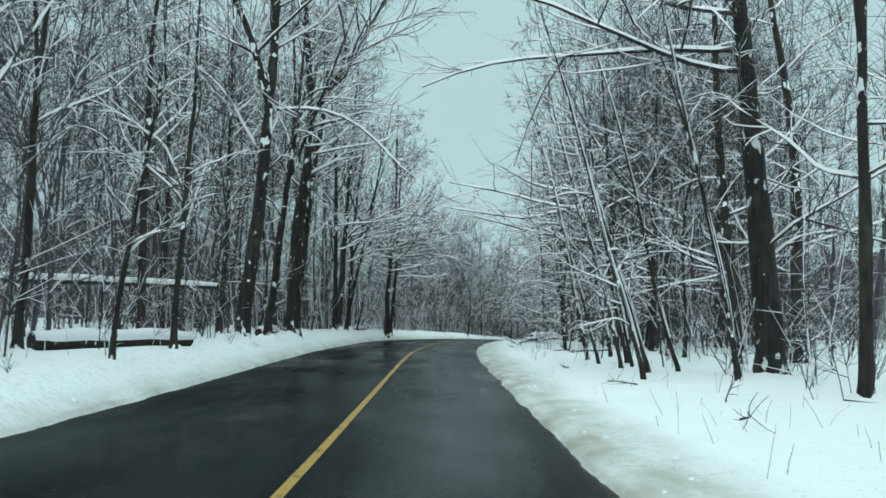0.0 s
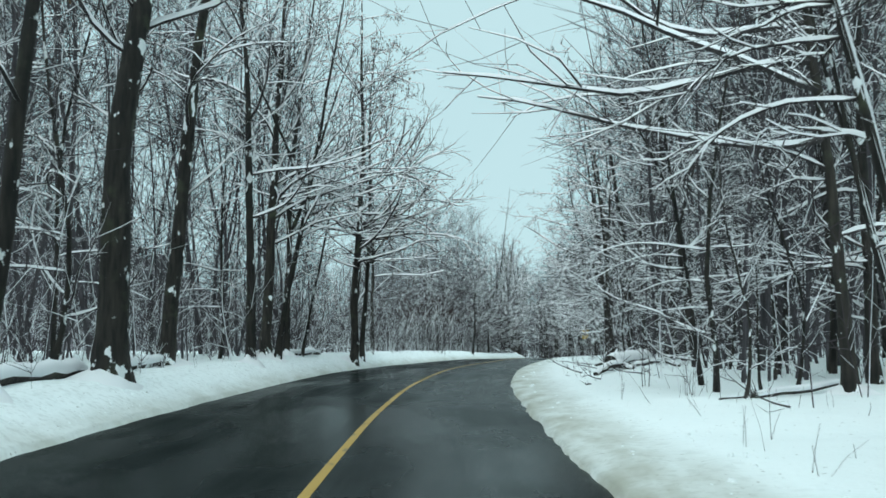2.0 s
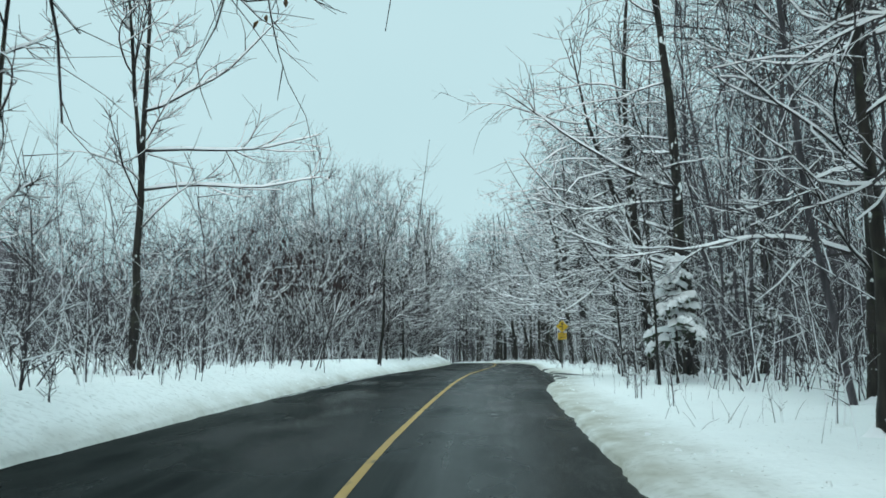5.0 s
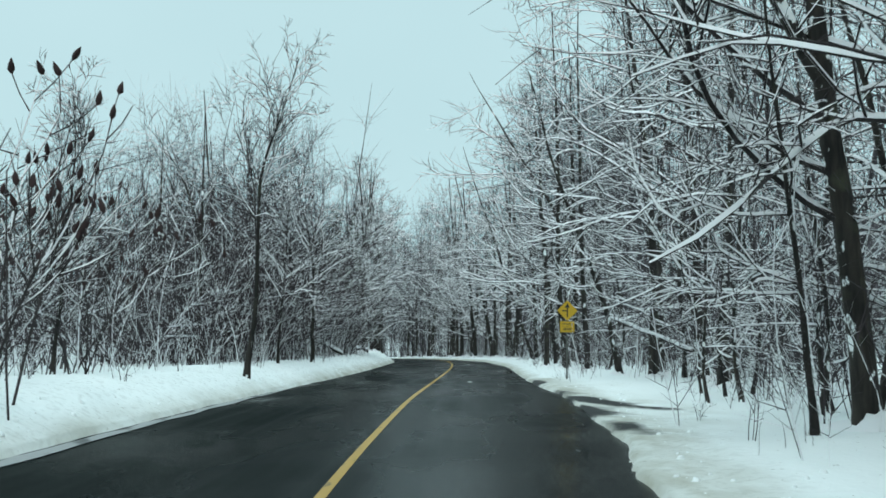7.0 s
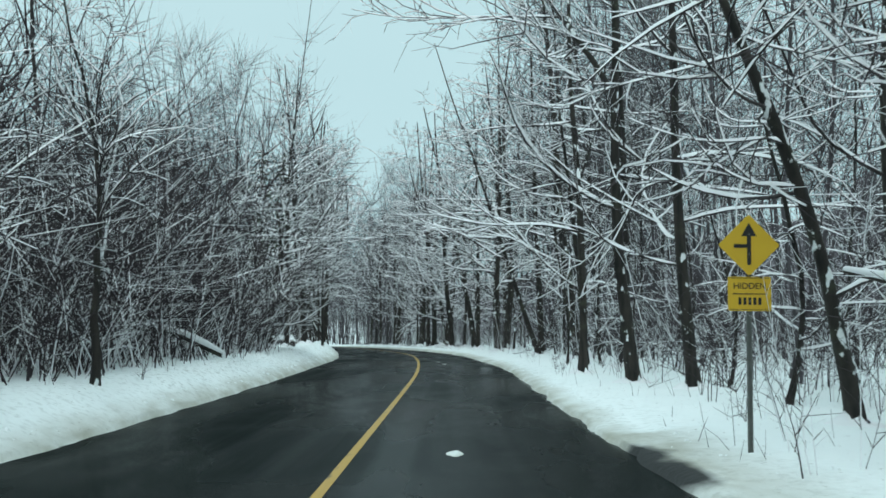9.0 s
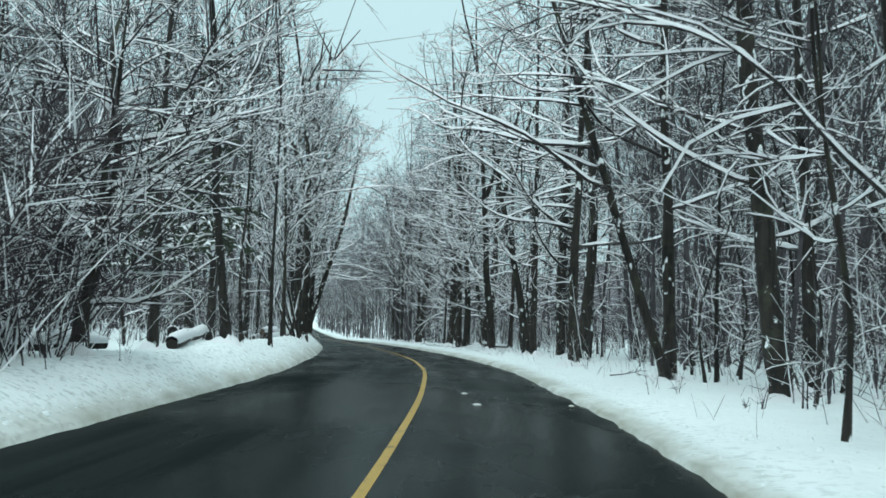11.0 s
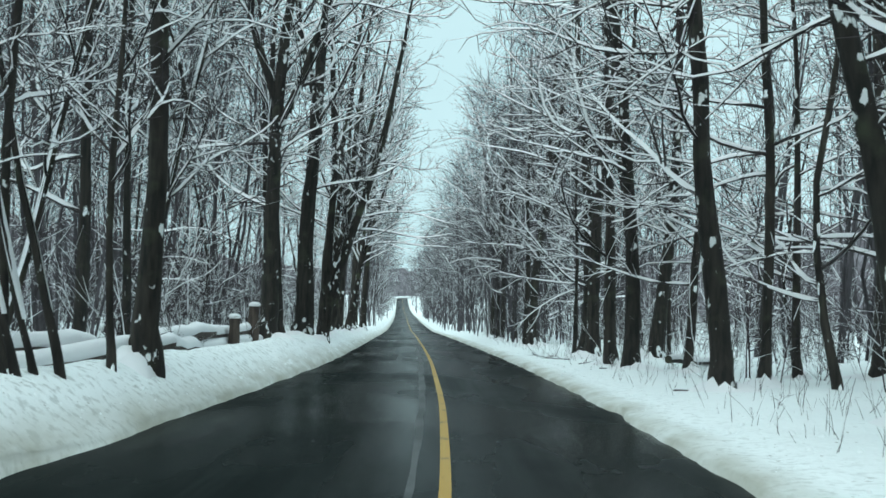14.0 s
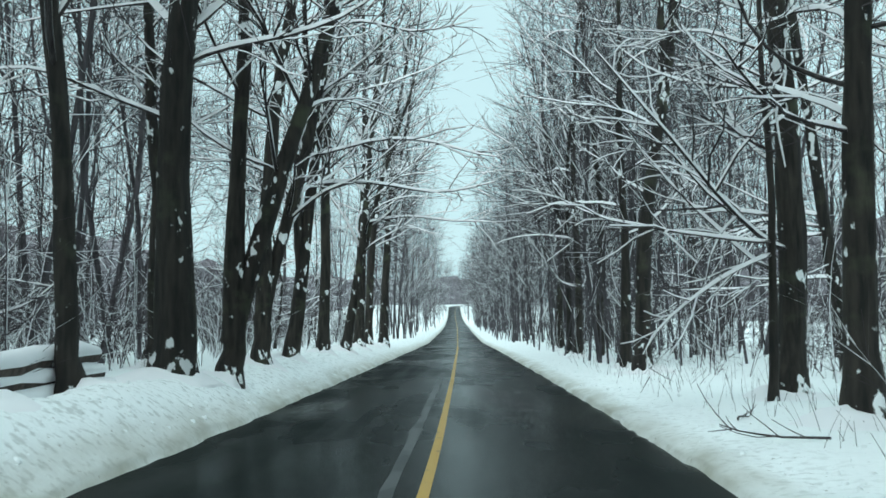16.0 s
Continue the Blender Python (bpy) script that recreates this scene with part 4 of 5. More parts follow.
first_of = {}
made = 0
while made < 178:
    y = rng.uniform(8, 235) if made < 115 else rng.uniform(-12, 8)
    side = 1 if rng.random() < 0.5 else -1
    deep = rng.uniform(0, 1) ** 1.3
    off = side * (7.2 + 14 * deep)
    if made >= 135:  # low spreading trees along the near edge of the wood
        y = rng.uniform(34, 66) if made < 148 else rng.uniform(86, 150)
        off = rng.uniform(6.4, 9.8)
        if 101 < y < 111:
            continue
    x = line_x(y) + off
    if not free(x, y, 0.9):
        continue
    kind = rng.choice([0, 1, 2, 3, 4, 5, 6]) if abs(off) > 11 else rng.choice([2, 3, 3, 5, 5, 6])
    s = rng.uniform(0.8, 1.15)
    if made >= 135:
        kind, s = rng.choice([3, 5, 5]), rng.uniform(0.55, 0.85)
    if open_side(y, off):
        kind, s = rng.choice([3, 5, 5, 6]), rng.uniform(0.35, 0.55)
    m = Matrix.Translation(on_ground(off, y)) @ Euler((0, 0, rng.uniform(0, 6.28))).to_matrix().to_4x4() @ Matrix.Diagonal((s, s, s * rng.uniform(0.9, 1.1), 1))
    if kind in first_of:
        copy_thing(first_of[kind], m)
    else:
        first_of[kind] = tree(KINDS[kind], m, BIG if kind in (0, 1, 4) else SLIM, "forest trees")
    taken.append((x, y))
    made += 1


def woods_model(seed, height, radius, limbs, subs, first, reach, width):
    """One cheap bare tree for the far woods: vertices, quads and material numbers."""
    r = np.random.default_rng(seed)
    pile = Pile()
    n = 6
    z = np.linspace(0, 1, n)
    p = np.zeros((1, n, 3))
    p[0, :, 0], p[0, :, 1], p[0, :, 2] = height * r.normal(0, 0.018, n).cumsum(), height * r.normal(0, 0.018, n).cumsum(), height * z - 0.3 * (z == 0)
    tr = radius * (1 - 0.85 * z)[None]
    tubes(pile, p, tr, 4)
    s, w, pr, f = children(r, p, tr, limbs, first, 0.99, (25, 68), 0.6)
    b = grow(r, s, w, height * reach * r.uniform(0.5, 1.1, limbs) * (1.1 - 0.7 * f), 3, 0.35, 0.2)
    br = taper(np.minimum(pr * 0.6, width * 1.8), 3, 0.3)
    snowy_twigs(pile, b, br, 0.4)
    s, w, pr, f = children(r, b, br, subs, 0.15, 1.0, (20, 60), 0.5)
    blades(pile, r, s, w, height * reach * 0.5 * r.uniform(0.3, 1.2, len(s)), width * 1.4, 0.2)
    return pile.merged()


def scatter(name, models, spots, label, category, materials):
    """Many plants joined into one mesh."""
    pile = Pile()
    for x, y, z, a, s, k in spots:
        v, q, m = models[k]
        v = v + v[:, 2:] * np.array([0.11 * math.sin(17 * a), 0.11 * math.cos(31 * a), 0.0])
        c, d = math.cos(a) * s, math.sin(a) * s
        w = np.empty_like(v)
        w[:, 0], w[:, 1], w[:, 2] = v[:, 0] * c - v[:, 1] * d + x, v[:, 0] * d + v[:, 1] * c + y, v[:, 2] * s + z
        pile.add(w, q, m)
    tagged(new(name, pile.mesh(name, materials, False)), label, category, kind="stuff")


MODELS = [woods_model(40 + k, *row) for k, row in enumerate((
    (20, 0.085, 15, 16, 0.2, 0.27, 0.011), (21, 0.11, 15, 16, 0.22, 0.28, 0.012), (16, 0.05, 14, 15, 0.1, 0.27, 0.011),
    (18, 0.06, 14, 16, 0.2, 0.26, 0.011), (12, 0.045, 14, 14, 0.06, 0.32, 0.011), (6.5, 0.03, 13, 13, 0.05, 0.38, 0.010)))]
spots = []


def add_spots(count, y0, y1, near, deep, power, scale=1.0, kinds=(0, 1, 2, 3, 4, 4, 5), only=0):
    for _ in range(count):
        y = rng.uniform(y0, y1)
        side = only or (1 if rng.random() < 0.5 else -1)
        off = side * (near + deep * rng.random() ** power)
        s = rng.uniform(0.8, 1.2) * scale
        if open_side(y, off):
            s *= 0.3 if abs(off) < 14 else 0.5
        elif off < -8 and 137 <= y < 162:
            s *= 0.55
        p = on_ground(off, y)
        spots.append((p.x, p.y, p.z - 0.1, rng.uniform(0, 6.28), s, int(rng.choice(kinds))))


add_spots(170, -30, 260, 12, 30, 1.0)
# Unseen trees beside and behind the start, added to shade the snow there.
add_spots(40, -30, 10, 7.5, 10, 1.0, 1.0, (0, 1, 2, 4))
add_spots(110, 205, 420, 4.8, 14, 1.6, 1.0, (0, 1, 2, 3, 4), 1)
add_spots(45, 255, 420, 4.8, 14, 1.6, 1.0, (0, 1, 2, 3, 4), -1)
add_spots(230, 203, 430, 4.7, 8, 1.3, 1.0, (0, 2, 3, 4), 1)
add_spots(25, 270, 430, 4.4, 5, 1.3, 0.95, (2, 3, 4), -1)
add_spots(22, 235, 330, 4.6, 5, 1.0, 1.05, (0, 1, 3), -1)
add_spots(120, 400, 720, 4.2, 14, 1.5, 1.0, (0, 1, 3, 4))
add_spots(50, 735, 800, 4.0, 50, 1.0, 1.0, (0, 1, 3, 4), -1)
add_spots(110, 44, 96, 8, 13, 1.0, 1.1, (0, 2, 2, 3, 4), 1)
add_spots(22, 128, 172, 6.5, 6, 1.0, 1.0, (0, 2, 3), 1)
add_spots(48, 54, 73.5, 8.5, 22, 1.0, 1.05, (0, 1, 2, 2, 3), -1)
add_spots(200, 74, 140, 9, 34, 0.8, 1.0, (0, 1, 2, 4, 4), -1)
add_spots(50, 172, 205, 8.5, 20, 1.0, 1.0, (0, 1, 2, 2, 3), -1)
add_spots(55, 200, 245, 10, 22, 1.0, 1.05, (0, 1, 2, 3), -1)
add_spots(85, 138, 205, 9, 18, 1.0, 1.1, (0, 1, 2, 3), -1)
add_spots(52, 105, 170, 9, 16, 1.0, 1.0, (0, 1, 3), 1)
add_spots(14, 172, 235, 11, 20, 1.0, 1.1, (0, 1, 3), 1)
add_spots(95, 5, 75, 9, 22, 1.1, 1.1, (0, 2, 2, 3, 4), -1)
add_spots(100, 40, 172, 9.5, 16, 1.0, 1.15, (2, 2, 3, 4), 1)
add_spots(60, 205, 300, 6, 13, 1.0, 1.0, (2, 3, 4, 4), 1)
POLES = [woods_model(60 + k, h, r, 12, 10, f, 0.27, 0.010) for k, (h, r, f) in enumerate(((9, 0.035, 0.15), (12, 0.045, 0.25), (7, 0.025, 0.1), (14, 0.055, 0.4)))]
scatter("far_woods", MODELS, spots, "deep bare winter woods, snow-dusted branches, some unseen trees for shade", "woods", [GREY, SOFT])


spots = []
add_spots(200, -15, 260, 8.5, 26, 1.2, 1.0, (0, 1, 2, 2, 3))
add_spots(130, 5, 72, 7.0, 26, 1.3, 1.0, (0, 1, 2, 3), -1)
scatter("pole_stems", POLES, spots, "crowded thin bare stems among the forest trees", "saplings", [GREY, SOFT])


def brush_model(seed, height, stems, shoots, spread=0.16):
    r = np.random.default_rng(seed)
    pile = Pile()
    start = np.zeros((stems, 3))
    start[:, :2] = r.normal(0, 0.12, (stems, 2))
    start[:, 2] = -0.1
    way = np.stack([r.normal(0, spread, stems), r.normal(0, spread, stems), np.ones(stems)], 1)
    b = grow(r, start, way, height * r.uniform(0.6, 1.1, stems), 5, 0.3, 0.14)
    br = taper(r.uniform(0.010, 0.022, stems), 5, 0.3)
    snowy_twigs(pile, b, br, 0.35)
    s, w, pr, f = children(r, b, br, shoots, 0.2, 1.0, (30, 75), 0.6)
    blades(pile, r, s, w, height * 0.27 * r.uniform(0.4, 1.2, len(s)), 0.012, 0.24)
    return pile.merged()


BRUSH = [brush_model(70 + k, h, st, sh) for k, (h, st, sh) in enumerate(((3.5, 1, 16), (4.5, 2, 15), (2.2, 3, 11), (5.5, 1, 22), (1.3, 4, 7)))]
spots = []
for _ in range(2300):
    y = rng.uniform(-5, 250) if rng.random() < 0.8 else rng.uniform(72, 140)
    side = -1 if rng.random() < 0.55 else 1
    off = side * ((4.6 if side > 0 else 5.3) + 26 * rng.random() ** 1.7)
    if off > 0 and (93 < y < 105 and off < 9 or y < 30 and off < 8.5 or off < 5.6 and rng.random() < 0.6):
        continue
    p = on_ground(off, y)
    s = rng.uniform(0.6, 1.2) * (0.55 if abs(off) < 6 else 1.0)
    spots.append((p.x, p.y, p.z, rng.uniform(0, 6.28), s, int(rng.integers(0, len(BRUSH)))))
THICKET = [brush_model(90 + k, h, st, sh, 0.35) for k, (h, st, sh) in enumerate(((4.0, 3, 22), (5.5, 2, 30), (3.0, 4, 18), (2.2, 4, 14), (4.8, 3, 24)))]
deep = []
for _ in range(1600):
    y = rng.uniform(-5, 260) if rng.random() < 0.75 else rng.uniform(72, 140)
    side = -1 if rng.random() < 0.58 else 1
    off = side * (8 + 30 * rng.random() ** 1.3)
    if side < 0 and 74 < y < 140 and rng.random() < 0.75:
        off = -(6.6 + 9 * rng.random())
    p = on_ground(off, y)
    deep.append((p.x, p.y, p.z, rng.uniform(0, 6.28), rng.uniform(0.7, 1.2), int(rng.integers(0, len(THICKET)))))
for _ in range(260):
    y, off = rng.uniform(108, 141), -(6.0 + 8 * rng.random())
    p = on_ground(off, y)
    deep.append((p.x, p.y, p.z, rng.uniform(0, 6.28), rng.uniform(0.8, 1.2) if y < 114 else rng.uniform(0.9, 1.9), int(rng.integers(0, len(THICKET)))))
for _ in range(330):  # low growth that hides the snow between the trunks
    y, off = rng.uniform(95, 215), 6.6 + 10 * rng.random()
    p = on_ground(off, y)
    deep.append((p.x, p.y, p.z, rng.uniform(0, 6.28), rng.uniform(0.3, 0.75), int(rng.integers(0, len(THICKET)))))
for _ in range(170):
    y, off = rng.uniform(114, 141), -(5.9 + 5 * rng.random())
    p = on_ground(off, y)
    deep.append((p.x, p.y, p.z, rng.uniform(0, 6.28), rng.uniform(0.7, 1.5), int(rng.integers(0, len(THICKET)))))
for _ in range(150):
    y, off = rng.uniform(184, 245), -(7.4 + 9 * rng.random())
    p = on_ground(off, y)
    deep.append((p.x, p.y, p.z, rng.uniform(0, 6.28), rng.uniform(0.45, 1.0), int(rng.integers(0, len(THICKET)))))
scatter("thicket", THICKET, deep, "dense bare thicket dusted with snow under the trees", "thicket", [TWIG, SOFT])
scatter("undergrowth", BRUSH, spots, "thin leafless saplings and brush with snow on them", "undergrowth", [TWIG, SOFT])
spots = []
add_spots(55, 150, 195, 11, 22, 1.0, 1.0, (0, 1, 2, 3, 4), 1)
scatter("far_woods", MODELS, spots, "bare grey trees standing deep behind the roadside trunks", "woods", [GREY, SOFT])


def hillside(side, name):
    """A low wooded slope far behind the trees, with a ragged top."""
    ys = np.concatenate([np.arange(-70, 300, 0.8), np.arange(300, 1000, 2.5)])
    v = []
    crest = np.random.default_rng(31).normal(0, 1.3, len(ys))
    for y, peak in zip(ys, crest):
        top = 17.0 + 2.5 * noise2(side * 50, y, 0.03, 3) + 1.6 * noise2(side * 50, y, 0.16, 4) + 1.0 * noise2(side, y, 0.55, 5)
        if side < 0:
            top *= 1 - 0.55 * np.clip(1 - abs(y - 105) / 55, 0, 1)
        for f, o in ((0, 58), (0.25, 60), (0.5, 63), (0.75, 66.5), (0.92, 70), (1.0, 73), (0.9, 84)):
            j = 1.5 * noise2(o, y, 0.2, 6) + 0.8 * noise2(o, y, 0.7, 7)
            off = side * (o + j)
            v.append((line_x(y) + off, y, rise(y) + 0.6 + top * f + max(-1.5, peak) * (f > 0.9) + 0.5 * noise2(o, y, 0.6, 8) * (f > 0)))
    cols = 7
    idx = np.arange(len(v)).reshape(len(ys), cols)
    q = np.stack([idx[:-1, :-1], idx[:-1, 1:], idx[1:, 1:], idx[1:, :-1]], -1).reshape(-1, 4)
    tagged(new(name, raw_mesh(name, np.array(v), q, np.zeros(len(q), np.int32), [HILLSIDE], False)), "distant wooded slope behind the bare trees", "hillside", kind="structure")


hillside(-1, "backdrop")
hillside(1, "backdrop")


# ---- logs, stumps and the rail fence ----
def tube_mesh(name, points, radii, sides, material, capped=True, rough=0.06, seed=0):
    """One rounded, slightly uneven stem through the points, with closed ends."""
    r = np.random.default_rng(seed)
    p, rr = np.array(points, float)[None], np.array(radii, float)[None]
    ring = rings(p, rr, [360 * k / sides for k in range(sides)])
    ring += r.normal(0, rough, ring.shape[:3])[..., None] * (ring - p[:, :, None])
    v, q = skin(ring, True)
    pile = Pile()
    pile.add(v, q)
    if capped:
        for k in (0, -1):
            e = np.concatenate([ring[0, k], p[0, k][None]])
            c = len(e) - 1
            pile.add(e, [(2 * j, (2 * j + 1) % sides, (2 * j + 2) % sides, c) for j in range((sides + 1) // 2)])
    return pile.mesh(name, [material])


def along(a, b, n, sag=0.0, seed=0):
    r = np.random.default_rng(seed)
    a, b = np.array(a, float), np.array(b, float)
    t = np.linspace(0, 1, n)[:, None]
    p = a * (1 - t) + b * t
    p[:, 2] -= sag * np.sin(np.pi * t[:, 0])
    p[1:-1] += r.normal(0, 0.02, (n - 2, 3))
    return p


def log(a, b, r0, r1, snow=0.09, label="fallen log lying in the snow with a snow cap", name="fallen_log", seed=0, group="fallen logs", sag=0.0, material=None):
    root = tagged(new(name), label, "log", group)
    p = along(a, b, 8, sag, seed)
    sides = 14 if max(r0, r1) > 0.2 else 10
    rr = np.linspace(r0, r1, 8)
    part("trunk", tube_mesh("trunk", p, rr, sides, material or BARK, True, 0.05, seed), root)
    cover = Pile()
    g = np.random.default_rng(seed + 5)
    h = snow * g.uniform(0.65, 1.1, (1, 8))
    h[:, 0] *= 0.35
    h[:, -1] *= 0.35
    round_up = (0.0, 0.62, 0.88, 1.0, 0.88, 0.62, 0.0)
    lift = np.stack([1.02 + f * h / rr for f in round_up], -1)
    v, q = skin(rings(p[None], rr[None], [6, 28, 58, 90, 122, 152, 174], lift), False)
    cover.add(v, q)
    part("snow_cover", cover.mesh("snow_cover", [SOFT]), root, "thick cap of white snow")
    return root


def spot(off, y, up=0.0):
    p = on_ground(off, y)
    return (p.x, p.y, p.z + up)


log((-7.7, 32.7, 2.95), (-17.0, 34.5, 3.15), 0.09, 0.15, 0.12, "snow-laden fallen trunk propped between the trees", seed=1)
log(spot(-5.6, 26.5, 0.15), spot(-8.5, 23.0, 0.2), 0.16, 0.22, 0.14, seed=2)
log(spot(-6.2, 44.6, 0.12), spot(-7.0, 50.5, 0.15), 0.14, 0.11, 0.12, seed=3)
log(spot(-6.3, 39.5, 0.12), spot(-6.4, 43.6, 0.12), 0.15, 0.12, 0.14, seed=4)
log(spot(-5.9, 63.0, 0.10), spot(-7.2, 68.0, 0.2), 0.12, 0.09, 0.12, seed=5)
log(spot(-6.3, 58.5, 0.08), spot(-5.4, 62.5, 0.12), 0.10, 0.08, 0.12, seed=6)
log(spot(-6.6, 142.2, 0.14), spot(-9.5, 138.0, 0.2), 0.11, 0.17, 0.14, seed=7)
log(spot(-5.9, 144.5, 0.12), spot(-6.7, 151.5, 0.25), 0.13, 0.10, 0.16, seed=8)
log(spot(-6.3, 146.0, 0.32), spot(-8.0, 153.0, 0.2), 0.12, 0.09, 0.14, seed=9)
log(spot(-5.7, 128.0, 0.2), spot(-9.0, 126.0, 0.7), 0.09, 0.07, 0.12, "broken trunk arched under snow beside the road", seed=10, sag=-0.5)
log(spot(5.6, 50.2, 0.17), spot(6.9, 52.6, 0.22), 0.19, 0.21, 0.12, "cut log end ringed with snow", seed=11)
log(spot(5.0, 48.5, 0.02), spot(5.9, 50.0, 0.12), 0.07, 0.10, 0.035, "dead limb half buried in snow", seed=12, sag=-0.12)
log(spot(5.3, 51.4, 0.16), spot(6.2, 49.8, 0.0), 0.05, 0.07, 0.035, seed=13, sag=-0.12)
log(spot(5.5, 50.0, 0.0), spot(5.9, 51.2, 0.5), 0.045, 0.03, 0.02, "broken branch stub sticking out of the snow", seed=18)
log(spot(6.2, 50.4, 0.02), spot(7.4, 49.4, 0.08), 0.06, 0.05, 0.05, seed=19, sag=-0.12)
log(spot(8.4, 106.3, 0.9), spot(6.3, 110.2, 2.0), 0.06, 0.04, 0.07, "snow-laden leaning dead limb beside the sign", seed=14)
log(spot(6.9, 41.0, 0.03), spot(9.4, 43.0, 0.12), 0.06, 0.05, 0.07, seed=15)
log(spot(6.0, 178.0, 0.3), spot(8.6, 181.5, 0.05), 0.10, 0.07, 0.06, seed=16)


def post(off, y, width, height, tilt, seed):
    root = tagged(new("fence_post"), "thick weathered wooden post capped with snow", "fence post", "fence posts")
    p = on_ground(off, y)
    z = np.array([-0.3, 0.0, 0.35, 0.7, 1.0]) * height
    z[0] = -0.25
    pts = np.stack([tilt * z, 0.3 * tilt * z, z], 1)
    part("timber", tube_mesh("timber", pts, np.array([1.1, 1.08, 1.0, 0.95, 0.93]) * width, 9, WOOD, True, 0.07, seed), root)
    top = pts[-1] + np.array([0, 0, 0.0])
    cap = np.stack([top, top + (0, 0, 0.05), top + (0, 0, 0.11), top + (0, 0, 0.13)])
    part("snow_cap", tube_mesh("snow_cap", cap, np.array([0.97, 1.08, 0.75, 0.2]) * width, 9, SOFT, True, 0.05, seed + 3), root, "rounded white snow cap")
    root.matrix_basis = Matrix.Translation(p)


post(-5.3, 181.6, 0.17, 1.12, 0.03, 1)
post(-5.3, 178.8, 0.15, 0.78, 0.0, 2)
post(-5.0, 189.6, 0.13, 0.5, 0.3, 4)
RAIL = "weathered split rail of a log fence under snow"
for k, (y0, y1, o0, o1, u0, u1, r) in enumerate(((175.0, 182.6, -6.6, -6.1, 0.48, 0.54, 0.13), (175.5, 182.8, -6.6, -6.0, 0.18, 0.22, 0.14), (183.3, 188.0, -6.25, -6.2, 0.68, 0.68, 0.13),
                                                 (183.3, 188.2, -6.3, -6.2, 0.40, 0.38, 0.12), (183.4, 188.4, -6.3, -6.1, 0.14, 0.14, 0.12), (171.0, 175.5, -5.9, -6.2, 0.16, 0.2, 0.14),
                                                 (165.6, 171.6, -6.8, -5.8, 0.24, 0.20, 0.14), (165.2, 169.6, -7.1, -6.6, 0.56, 0.50, 0.14), (165.4, 170.4, -7.5, -7.1, 0.26, 0.24, 0.13),
                                                 (172.0, 176.6, -6.3, -6.1, 0.46, 0.50, 0.13))):
    log(spot(o0 + 0.7, y0, u0 - 0.06), spot(o1 + 0.7, y1, u1 - 0.06), r, r * 0.9, 0.13, RAIL, "fence_rail", 30 + k, "fence rails", material=WOOD)


# ---- the warning sign ----
def flat_plate(name, outline, thick, material, bevel=0.0):
    bm = bmesh.new()
    front = [bm.verts.new((x, -thick / 2, z)) for x, z in outline]
    back = [bm.verts.new((x, thick / 2, z)) for x, z in outline]
    bm.faces.new(front)
    bm.faces.new(list(reversed(back)))
    for k in range(len(outline)):
        j = (k + 1) % len(outline)
        bm.faces.new((front[j], front[k], back[k], back[j]))
    bmesh.ops.recalc_face_normals(bm, faces=bm.faces)
    return bm_mesh(name, bm, material)


def rounded(points, r, n=4):
    out = []
    for k, b in enumerate(points):
        a, c = Vector(points[k - 1]), Vector(points[(k + 1) % len(points)])
        b = Vector(b)
        p, q = b + (a - b).normalized() * r, b + (c - b).normalized() * r
        for i in range(n + 1):
            t = i / n
            out.append(tuple((1 - t) ** 2 * p + 2 * t * (1 - t) * b + t * t * q))
    return out


